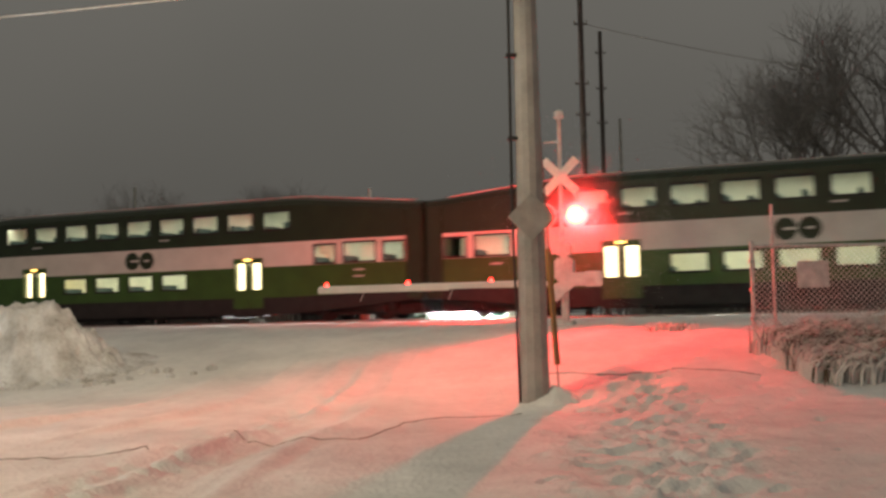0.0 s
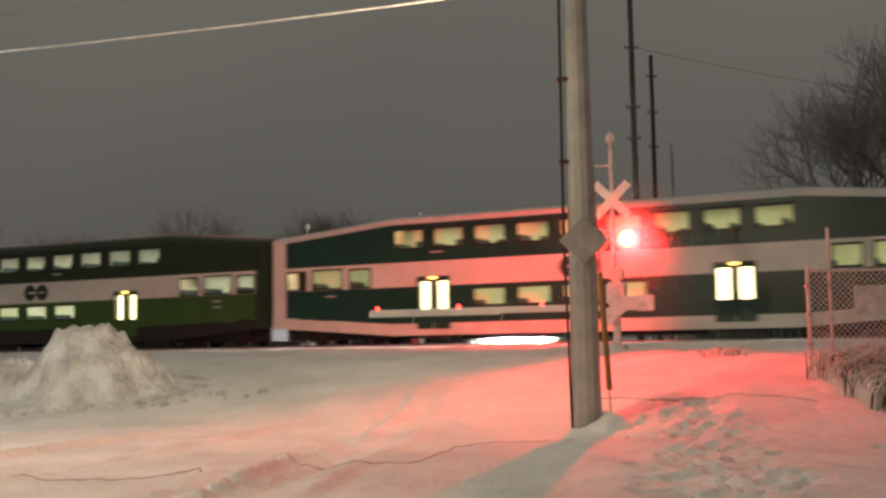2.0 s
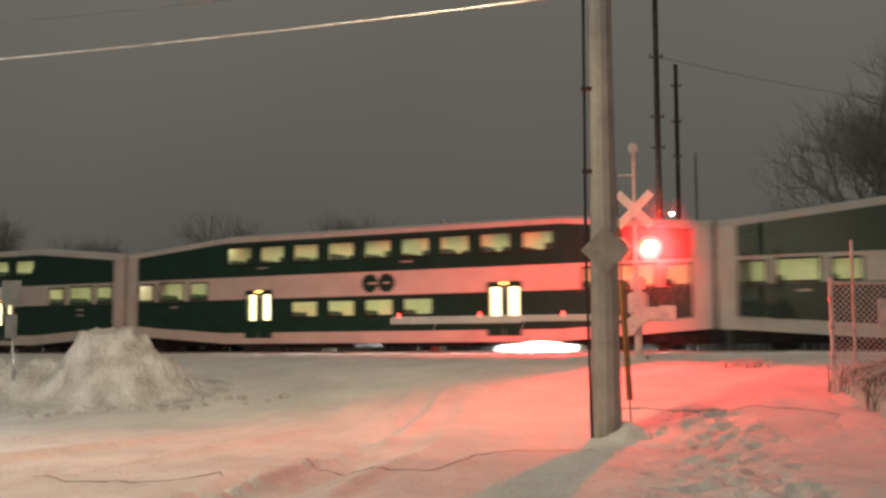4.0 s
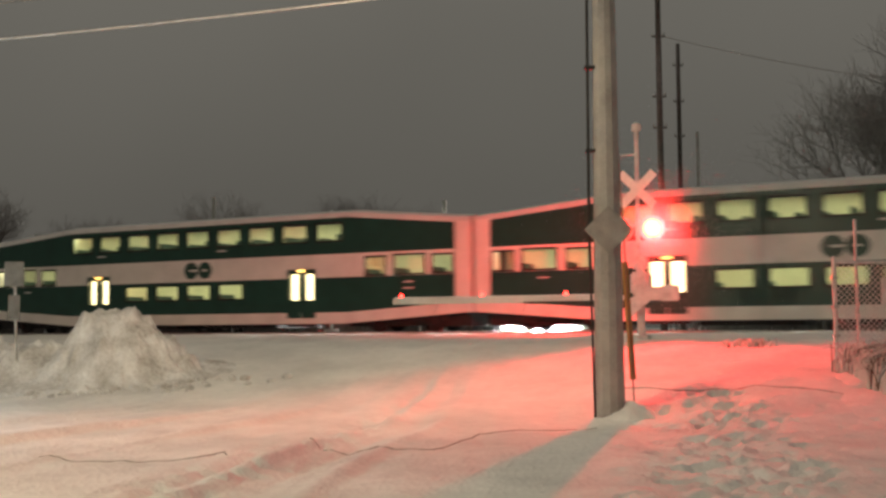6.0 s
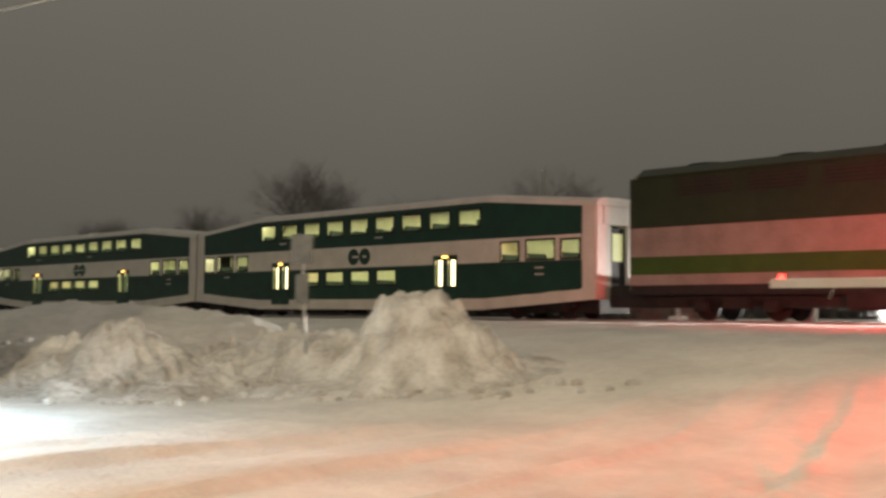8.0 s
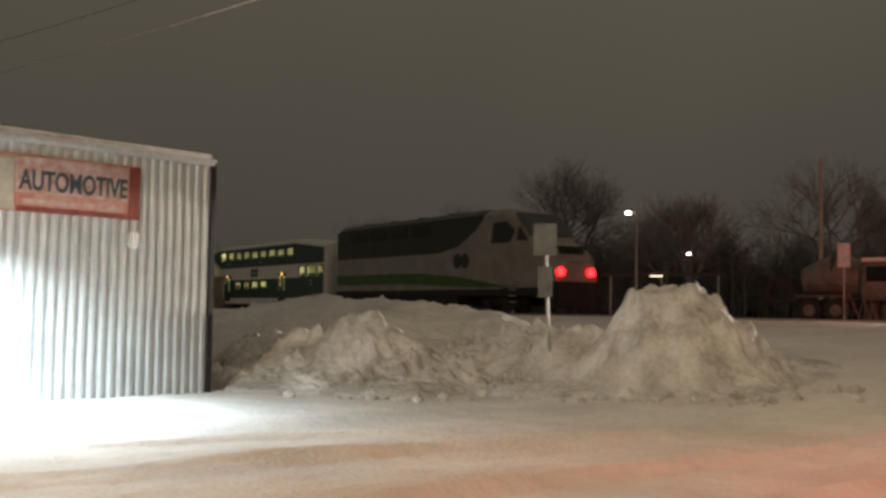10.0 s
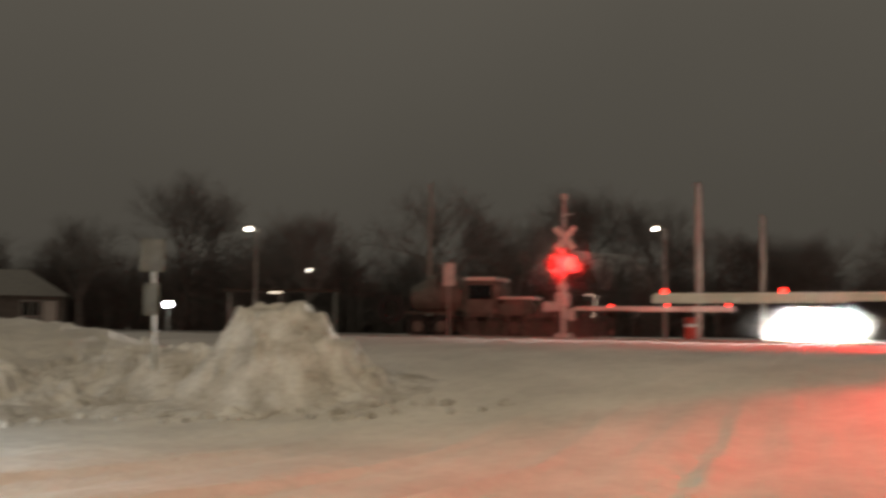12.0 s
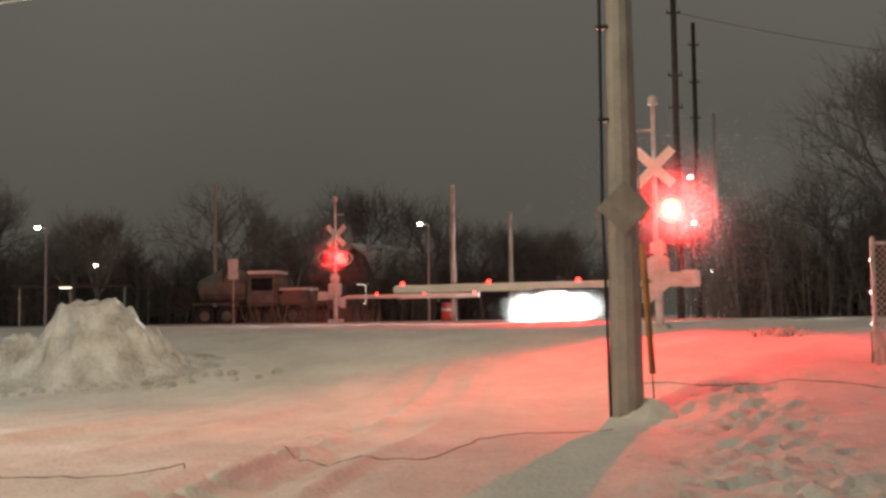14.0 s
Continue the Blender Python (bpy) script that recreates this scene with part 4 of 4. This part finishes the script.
# ---- bare trees ----
def limb(bm, p, d, length, r, depth, rng, spread=0.6):
    n = 3
    for i in range(n):
        q = p + d * (length / n)
        r2 = r * 0.86
        tube(bm, p, q, r, r2, 6 if depth > 3 else 4 if depth > 1 else 3, False)
        p, r = q, r2
        d = (d + Vector((rng.gauss(0, 0.13), rng.gauss(0, 0.13), rng.gauss(0.03, 0.08)))).normalized()
        if depth > 0 and (i > 0 or depth < 4):
            for _ in range(1 if rng.random() < 0.75 else 2):
                side = Vector((rng.gauss(0, 1), rng.gauss(0, 1), rng.gauss(0.15, 0.5))).normalized()
                limb(bm, p, (d * (1 - spread * 0.5) + side * spread).normalized(), length * rng.uniform(0.55, 0.8), r * 0.62, depth - 1, rng, spread)
    if depth > 0:
        for _ in range(2):
            side = Vector((rng.gauss(0, 1), rng.gauss(0, 1), rng.gauss(0.2, 0.4))).normalized()
            limb(bm, p, (d * 0.7 + side * spread).normalized(), length * 0.72, r * 0.75, depth - 1, rng, spread)


def tree(h, seed, depth=4, label="bare leafless tree with fine twigs against the night sky"):
    rng = random.Random(seed)
    t = thing("bare_tree", Matrix(), label, "tree", "bare trees beyond the track")
    trunk, crown = bmesh.new(), bmesh.new()
    th = h * 0.22
    tube(trunk, (0, 0, -0.3), (0.03 * h, 0, th), 0.026 * h, 0.019 * h, 10, False)
    top = Vector((0.03 * h, 0, th))
    for k in range(4):
        a = 2 * math.pi * k / 4 + rng.uniform(-0.4, 0.4)
        tilt = 0.15 if k == 0 else rng.uniform(0.35, 0.75)
        limb(crown, top, Vector((math.cos(a) * tilt, math.sin(a) * tilt, 1)).normalized(), h * 0.27, 0.011 * h, depth, rng)
    part("trunk", trunk, BARK, t)
    part("crown", crown, BARK, t, "fine bare branches")
    return t


def thicket(x0, x1, y0, y1, h, n, seed, label):
    """Many upright stems with twigs, in one mesh."""
    rng = random.Random(seed)
    v, f = [], []

    def stick(p, q, r):
        i = len(v)
        d = (q - p).normalized()
        u = d.orthogonal().normalized()
        w = d.cross(u)
        for k in range(3):
            a = 2.094 * k
            v.append(p + (u * math.cos(a) + w * math.sin(a)) * r)
        v.append(q)
        f.extend(((i, i + 1, i + 3), (i + 1, i + 2, i + 3), (i + 2, i, i + 3)))

    for _ in range(n):
        s = rng.random()
        x, y = x0 + (x1 - x0) * s + rng.gauss(0, 0.6), y0 + (y1 - y0) * s + rng.gauss(0, 1.6)
        hh = h * rng.uniform(0.45, 1.0) * (0.65 + 0.5 * noise.noise((s * 7, seed, 0)) + 0.2)
        p, q = Vector((x, y, 1.2)), Vector((x + rng.gauss(0, 0.5), y + rng.gauss(0, 0.5), 1.4 + hh))
        stick(p, q, rng.uniform(0.03, 0.08))
        for _ in range(16):
            a = rng.uniform(0.1, 0.95)
            m = p.lerp(q, a)
            l = hh * 0.32 * (1.1 - a * 0.6)
            e = m + Vector((rng.gauss(0, 0.6), rng.gauss(0, 0.6), rng.uniform(0.1, 0.9))) * l
            stick(m, e, 0.022)
            for _ in range(2):
                g = m.lerp(e, rng.uniform(0.3, 0.8))
                stick(g, g + Vector((rng.gauss(0, 0.5), rng.gauss(0, 0.5), rng.uniform(-0.1, 0.7))) * l * 0.5, 0.012)
    me = bpy.data.meshes.new("thicket")
    me.from_pydata([tuple(p) for p in v], [], f)
    me.materials.append(BARK)
    tagged(new("thicket", me), label, "thicket", kind="stuff")


TREE_A, TREE_B, TREE_C = tree(10.0, 3), tree(10.0, 8), tree(10.0, 15)
FAR_Z = 1.35
PLACES = [(20.5, 50, 13.0, 0), (24.5, 50, 16.5, 1), (19.0, 54, 8.5, 2), (29.5, 47, 15, 0), (-14.6, 75, 10.4, 1), (-10.6, 77, 8.6, 2), (-7.2, 92, 12.6, 0), (-2.0, 93, 11.8, 1), (2.8, 92, 9.4, 2), (9.5, 90, 8.5, 2),
          (-23.4, 75, 8.8, 0), (-26.2, 78, 8.2, 1), (-36, 84, 13.2, 2), (-42, 80, 9.2, 1), (-31, 88, 7.5, 1), (-52, 82, 8.5, 0), (14, 80, 8.0, 0), (32, 55, 14, 2), (6.0, 95, 9.0, 0), (-19.5, 84, 7.0, 1)]
FIRST = [TREE_A, TREE_B, TREE_C]
used = set()
for i, (x, y, h, k) in enumerate(PLACES):
    m = pose(x, y, FAR_Z, 0, 0, 67 * i) @ Matrix.Scale(h / 10.0, 4)
    if k not in used:
        used.add(k)
        FIRST[k].matrix_world = m
    else:
        c = copy_thing(FIRST[k], Matrix())
        c.matrix_world = m
thicket(-62, -30, 96, 84, 7.6, 1500, 1, "dark leafless thicket beyond the track")
thicket(-30, -2, 82, 84, 6.8, 1700, 2, "dark leafless thicket beyond the track")
thicket(-2, 16, 96, 92, 7.5, 924, 3, "dark leafless thicket behind the houses")
thicket(13.5, 36, 57, 45, 7.4, 1300, 4, "dense dark scrub along the track")
thicket(-110, -60, 92, 100, 6.5, 320, 5, "dark leafless thicket beyond the track")
thicket(34, 80, 46, 30, 8, 400, 6, "dense dark scrub along the track")


# ---- wooden poles ----
def wood_pole(x, y, top, arms, r=0.17, label="tall dark wooden utility pole", material=WOOD):
    z = gz(x, y)
    p = thing("wooden_pole", pose(x, y, z - 0.2), label, "utility pole", "wooden poles beyond the track")
    part("shaft", tubes(((0, 0, 0), (0, 0, top - z), r, r * 0.72, 10)), material, p)
    for a in arms:
        arm = part("cross_arm", boxes((-0.36, 0.36, -0.05, 0.05, a - z, a - z + 0.08)), material, p)
        for dx in (-0.32, 0.32):
            part("insulator", tubes(((dx, 0, a - z + 0.1), (dx, 0, a - z + 0.26), 0.05, 0.03, 8)), CONC, arm)
    return p


wood_pole(12.0, 58.7, 21.5, (12.5, 14.2, 17.5), 0.2)
wood_pole(17.2, 77.4, 22.0, (15.3, 17.8, 20.4), 0.2)
wood_pole(20.0, 83.8, 16.8, (), 0.16, "short grey wooden utility pole", CONC)
wood_pole(0.35, 56.8, 8.45, (), 0.16, "plain weathered wooden pole", CONC)
wood_pole(3.55, 63.1, 7.65, (), 0.15, "slender leaning weathered pole", CONC)
wood_pole(-12.65, 62.0, 9.3, (), 0.11, "slim grey pole before bare trees", CONC)
wire((12.0, 58.7, 17.4), (40, 50, 11.5), 1.0, material=CABLE, label="thin dark overhead wire from a pole")


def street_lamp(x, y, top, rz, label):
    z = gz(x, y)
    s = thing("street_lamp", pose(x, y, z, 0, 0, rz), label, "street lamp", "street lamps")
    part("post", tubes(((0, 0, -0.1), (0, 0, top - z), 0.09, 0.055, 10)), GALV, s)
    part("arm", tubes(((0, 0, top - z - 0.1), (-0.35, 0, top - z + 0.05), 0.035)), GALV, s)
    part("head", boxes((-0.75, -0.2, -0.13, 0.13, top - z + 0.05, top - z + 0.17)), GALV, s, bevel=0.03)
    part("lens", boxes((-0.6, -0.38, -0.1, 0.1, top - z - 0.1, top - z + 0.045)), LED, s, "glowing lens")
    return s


street_lamp(-23.3, 65.7, 7.2, 0, "lit street lamp on a slim post")
street_lamp(-1.1, 67.0, 7.2, 0, "lit street lamp on a slim post")
street_lamp(-41.2, 65.3, 6.4, 0, "lit street lamp on a slim post")
# this one stands out of view, added to carry the left warm light
street_lamp(-12.9, 6.5, 9.0, 180, "unseen tall street lamp added beside the road")
lz = gz(-28.6, 66.0)
YARD = thing("yard_light", pose(-28.6, 66.0, lz), "bright yard floodlight on a short post", "floodlight")
part("post", tubes(((0, 0, -0.1), (0, 0, 1.5), 0.05)), GALV, YARD)
part("lamp", boxes((-0.2, 0.2, -0.15, 0.05, 1.4, 1.68)), FLOODM, YARD, "glaring lamp", bevel=0.03)

RS = thing("road_sign", pose(-9.82, 52.7, gz(-9.82, 52.7)), "narrow white sign on a post beyond the track", "road sign")
part("post", tubes(((0, 0, -0.2), (0, 0, 3.1), 0.035)), GALV, RS)
part("sign_plate", boxes((-0.24, 0.24, -0.05, -0.03, 2.1, 3.05)), RIME, RS, "white plate", bevel=0.008)
DRUM = thing("traffic_drum", pose(-0.02, 56.2, gz(-0.02, 56.2)), "red traffic drum beside a pole", "traffic drum")
part("drum", tubes(((0, 0, -0.05), (0, 0, 0.95), 0.28, 0.24, 14)), ORANGE, DRUM)
part("band", tubes(((0, 0, 0.55), (0, 0, 0.68), 0.275, 0.268, 14)), RIME, DRUM)


# ---- buildings beyond the track ----
def barn(x, y, w, dpt, eave, ridge, rz, label):
    z = 1.35
    b = thing("barn", pose(x, y, z, 0, 0, rz), label, "barn")
    part("wall", boxes((-w / 2, w / 2, 0, dpt, 0, eave)), BRICK, b, "dark siding")
    bm = bmesh.new()
    prism(bm, [(-w / 2 - 0.2, eave - 0.1), (-w / 2 + w * 0.16, eave + (ridge - eave) * 0.65), (0, ridge), (w / 2 - w * 0.16, eave + (ridge - eave) * 0.65), (w / 2 + 0.2, eave - 0.1)], 0.02, dpt)
    part("gable", bm, BRICK, b)
    bm = bmesh.new()
    p = [(-w / 2 - 0.3, eave - 0.15), (-w / 2 + w * 0.16, eave + (ridge - eave) * 0.65), (0, ridge), (w / 2 - w * 0.16, eave + (ridge - eave) * 0.65), (w / 2 + 0.3, eave - 0.15)]
    prism(bm, p + [(x_, z_ + 0.22) for x_, z_ in p[::-1]], -0.3, dpt + 0.3)
    part("roof", bm, RIME, b, "snow-covered gambrel roof")
    part("window", boxes((-0.5, 0.5, -0.04, 0.0, eave + 0.4, eave + 1.3)), DARKGLASS, b)
    part("door", boxes((-1.2, 1.2, -0.04, 0.0, 0, 2.2)), BLACK, b)
    part("notice", boxes((1.6, 2.6, -0.06, -0.01, 1.3, 2.2)), PLATE, b)
    return b


barn(-7.0, 84, 4.2, 5, 3.3, 5.7, -38, "dark barn with a snow-covered gambrel roof")


def house(x, y, w, dpt, eave, ridge, rz, label):
    h = thing("house", pose(x, y, 1.35, 0, 0, rz), label, "house")
    part("wall", boxes((-w / 2, w / 2, 0, dpt, 0, eave)), DULL, h, "dull siding")
    bm = bmesh.new()
    loft(bm, [[(-w / 2 - 0.4, -0.5, eave), (w / 2 + 0.4, -0.5, eave), (w / 2 + 0.4, dpt + 0.5, eave), (-w / 2 - 0.4, dpt + 0.5, eave)], [(-w / 4, dpt / 2 - 0.1, ridge), (w / 4, dpt / 2 - 0.1, ridge), (w / 4, dpt / 2 + 0.1, ridge), (-w / 4, dpt / 2 + 0.1, ridge)]])
    part("roof", bm, FROST, h, "snow-covered hipped roof")
    for dx in (-w * 0.32, 0, w * 0.3):
        win = part("window", boxes((dx - 0.7, dx + 0.7, -0.05, 0.0, 0.9, 2.1)), PLATE, h)
        part("pane", boxes((dx - 0.6, dx - 0.04, -0.07, -0.052, 1.0, 2.0), (dx + 0.04, dx + 0.6, -0.07, -0.052, 1.0, 2.0)), DARKGLASS, win)
    part("door", boxes((w * 0.42 - 0.5, w * 0.42 + 0.4, -0.05, 0.0, 0, 2.05)), WHITE, h)
    return h


house(-47.8, 76.8, 11, 8, 2.4, 4.4, 28, "low house with snow-covered hipped roof")
house(-27.5, 90, 16, 8, 2.6, 4.2, 12, "long low house with snow-covered roof")
house(-60, 74, 12, 8, 2.6, 4.6, 35, "low house with snow-covered hipped roof")


# ---- snowed-in truck beyond the track ----
def truck(m):
    t = thing("old_truck", m, "snow-covered old truck with spare tyre parked beyond the track", "truck")
    part("frame", boxes((-3.4, 3.2, -0.5, 0.5, 0.75, 0.95)), BLACK, t)
    part("cab", boxes((-0.6, 0.9, -1.05, 1.05, 0.95, 2.5)), DULL, t, bevel=0.15)
    part("bonnet", boxes((0.9, 2.5, -0.85, 0.85, 0.9, 1.7)), DULL, t, bevel=0.18)
    part("cab_window", boxes((-0.35, 0.7, -1.08, -1.03, 1.7, 2.3)), DARKGLASS, t)
    part("cab_snow", boxes((-0.62, 0.92, -1.05, 1.05, 2.5, 2.66)), SNOW, t, bevel=0.07)
    part("bonnet_snow", boxes((0.92, 2.5, -0.85, 0.85, 1.7, 1.82)), SNOW, t, bevel=0.05)
    bm = bmesh.new()
    tube(bm, (-3.2, 0, 1.75), (-1.8, 0, 2.0), 0.55, 0.98, 16)
    tube(bm, (-1.8, 0, 2.0), (-0.75, 0, 1.8), 0.98, 0.7, 16)
    part("drum", bm, DULL, t, "weathered mixing drum")
    for x in (-2.7, -1.6, 1.7):
        for y in (-1.0, 0.8):
            wh = part("wheel", tubes(((x, y, 0.5), (x, y + 0.25, 0.5), 0.5, None, 18)), RUBBER, t)
            part("hub", tubes(((x, y - 0.02, 0.5), (x, y, 0.5), 0.25, None, 12)), DULL, wh)
    bm = bmesh.new()
    n = 18
    ri = [[(-4.1 + r * math.cos(2 * math.pi * i / n), y, 1.25 + r * math.sin(2 * math.pi * i / n)) for i in range(n)] for r, y in ((0.62, -0.6), (0.66, -0.75), (0.4, -0.78), (0.36, -0.6))]
    loft(bm, ri + [ri[0]], False)
    part("spare_tyre", bm, RUBBER, t)
    part("fender", boxes((1.1, 2.3, -1.12, -0.8, 1.02, 1.12)), DULL, t, bevel=0.03)
    part("fender", boxes((-3.3, -1.0, -1.12, -0.8, 1.05, 1.12)), DULL, t, bevel=0.03)
    return t


truck(pose(-8.9, 55.9, 1.35, 0, 0, -8))
bm = bmesh.new()
rng = random.Random(9)
for _ in range(500):
    x, y = -6.8 + rng.gauss(0, 1.3), 55.6 + rng.gauss(0, 0.7)
    z = 1.35
    tube(bm, (x, y, z), (x + rng.gauss(0, 0.25), y + rng.gauss(0, 0.2), z + rng.uniform(0.4, 1.7)), 0.035, 0.01, 4, False)
single("brushwood", bm, DULL, "heap of frosted brushwood beside a truck", "brushwood", kind="stuff")
# a window frame outlined with fairy lights
FL = thing("fairy_lights", pose(-5.0, 60.5, 1.35), "string of small white lights round a porch", "fairy lights")
pts = [(-0.9, 2.05), (-0.75, 2.1), (-0.6, 2.1)] + [(0.25 + 0.12 * i, 2.1) for i in range(4)] + [(0.68, 2.0 - 0.13 * i) for i in range(7)] + [(0.6, 1.1), (-0.9, 1.9), (-0.9, 1.75)]
for a, b in pts:
    part("bulb", boxes((a - 0.022, a + 0.022, -0.02, 0.02, b - 0.022, b + 0.022)), GLIM, FL)
part("porch_frame", boxes((-1.0, -0.95, 0.04, 0.1, -0.1, 2.2), (0.72, 0.77, 0.04, 0.1, -0.1, 2.2), (-1.0, 0.77, 0.04, 0.1, 2.15, 2.2)), BRICK, FL)


# ---- waiting car ----
def car(m):
    c = thing("car", m, "dark car with dazzling headlights waiting at the crossing", "car")
    bm = bmesh.new()
    side = [(-2.2, 0.35), (2.2, 0.35), (2.25, 0.7), (2.1, 0.95), (0.9, 1.05), (0.2, 1.5), (-1.3, 1.52), (-2.0, 1.05), (-2.25, 0.95)]
    loft(bm, [[(x, y, z * (1 if abs(y) < 0.8 else 0.97)) for x, z in side] for y in (-0.9, -0.8, 0.8, 0.9)])
    part("body", bm, CARPAINT, c)
    bm = bmesh.new()
    loft(bm, [[(0.95, y, 1.07), (0.32, y, 1.47), (0.26, y, 1.46), (0.89, y, 1.06)] for y in (-0.7, 0.7)])
    part("windscreen", bm, DARKGLASS, c)
    for x in (-1.35, 1.4):
        for y in (-0.92, 0.72):
            w = part("wheel", tubes(((x, y, 0.33), (x, y + 0.2, 0.33), 0.33, None, 18)), RUBBER, c)
            part("rim", tubes(((x, y - 0.01, 0.33), (x, y + 0.21, 0.33), 0.19, None, 12)), GALV, w)
    for y in (-0.68, 0.68):
        part("headlight", tubes(((2.2, y, 0.72), (2.29, y, 0.72), 0.14, None, 14)), HEAD, c, "dazzling headlight")
    part("bumper", boxes((2.2, 2.32, -0.85, 0.85, 0.38, 0.55)), BLACK, c, bevel=0.04)
    part("roof_snow", boxes((-1.2, 0.1, -0.7, 0.7, 1.515, 1.6)), SNOW, c, bevel=0.04)
    return c


car(pose(5.65, 62.0, 1.42, 0, 0, -95))
# clouds of flakes added before lamps to imitate lens glare and halos
def flakes(name, label, clouds, seed):
    rng = random.Random(seed)
    v, f = [], []
    for (cx, cy, cz), (sx, sy, sz), y0, y1, r0, r1, n in clouds:
        k = 0
        while k < n:
            x, y, z = rng.gauss(cx, sx), rng.gauss(cy, sy), rng.gauss(cz, sz)
            if z < 1.45 or not y0 < y < y1:
                continue
            k += 1
            r, i = rng.uniform(r0, r1), len(v)
            # a thin six-sided plate, turned at random
            a = Vector((rng.gauss(0, 1), rng.gauss(0, 1), rng.gauss(0, 1))).normalized()
            u = a.orthogonal().normalized() * r
            w = a.cross(u)
            for k6 in range(6):
                c6, s6 = math.cos(k6 * math.pi / 3), math.sin(k6 * math.pi / 3)
                v.append((x + u.x * c6 + w.x * s6, y + u.y * c6 + w.y * s6, z + u.z * c6 + w.z * s6))
            f.append(tuple(range(i, i + 6)))
    me = bpy.data.meshes.new(name)
    me.from_pydata(v, [], f)
    me.materials.append(GLARE)
    return tagged(new(name, me), label, "airborne snow", kind="stuff")


flakes("powder_snow", "added flakes imitating the glare of a car's headlights", [((5.5, 57.5, 1.8), (1.2, 0.4, 0.34), 56.2, 59.2, 0.009, 0.016, 6000), ((5.5, 57.3, 2.0), (1.8, 0.7, 0.6), 54.5, 59.2, 0.006, 0.01, 2500)], 12)
flakes("falling_snow", "added flakes imitating the halo of a crossing signal's lamps", [((5.6, 27.4, 4.1), (0.4, 0.4, 0.4), 26.3, 27.95, 0.004, 0.006, 12000), ((5.6, 27.2, 4.0), (1.1, 0.6, 1.0), 25.8, 27.95, 0.004, 0.006, 9000)], 13)
flakes("falling_snow", "added flakes imitating the halo of a far signal's lamps", [((-5.0, 50.7, 4.39), (0.4, 0.4, 0.38), 49.6, 51.15, 0.005, 0.008, 6000), ((-5.0, 50.6, 4.3), (1.1, 0.5, 1.0), 49.4, 51.15, 0.005, 0.008, 6000)], 14)
# small lights far down the street
for x, y, z in ((14.98, 69.4, 10.07), (17.03, 78, 7.97), (19.83, 85, 4.87), (-25.0, 80, 5.7)):
    g = gz(x, y)
    s = thing("street_lamp", pose(x, y, g), "distant small street lamp", "street lamp", "distant lamps")
    part("post", tubes(((0, 0.1, -0.1), (0, 0.1, z - g), 0.05)), WOOD, s)
    part("lens", boxes((-0.12, 0.12, -0.1, 0.04, z - g - 0.1, z - g + 0.06)), LED, s)

for x, y, z in ((14.23, 70, 2.5), (17.22, 70, 2.4)):
    g = gz(x, y)
    s = thing("marker_lamp", pose(x, y, g), "small amber lamp on a short post", "marker lamp", "amber lamps")
    part("post", tubes(((0, 0.06, -0.1), (0, 0.06, z - g), 0.03)), WOOD, s)
    part("lens", boxes((-0.1, 0.1, -0.06, 0.03, z - g - 0.08, z - g + 0.08)), FAIRY, s, "glowing amber lens")
CANOPY = thing("yard_canopy", pose(-22.2, 65.9, gz(-22.2, 65.9)), "low yard canopy with a glowing strip light", "canopy")
part("roof", boxes((-3.2, 3.4, 0.0, 1.6, 2.3, 2.42)), BRICK, CANOPY, "dark flat roof")
for x in (-3.0, 0.0, 3.2):
    part("post", tubes(((x, 0.8, -0.1), (x, 0.8, 2.3), 0.06)), GALV, CANOPY)
part("strip_light", boxes((-0.35, 0.35, -0.08, -0.01, 2.2, 2.28)), GLIM, CANOPY, "glowing strip light")


def motions():
    for ob, k in TRAIN:
        walk(ob, [(t * 0.25, train_pose(k, t * 0.25)) for t in range(57)])
    # discs sliding over the lenses make each pair flash in turn, once a second
    for shut, side, face in FLASHERS:
        rows, t = [], 0.0
        for i in range(141):
            t = i / 10
            lit = ((t + 0.25) % 1.0 < 0.5) == ((side > 0) == (face < 0))
            rows.append((t, pose(side * 0.41, face * (0.12 if lit else 0.262), 2.86)))
        walk(shut, rows)


motions()
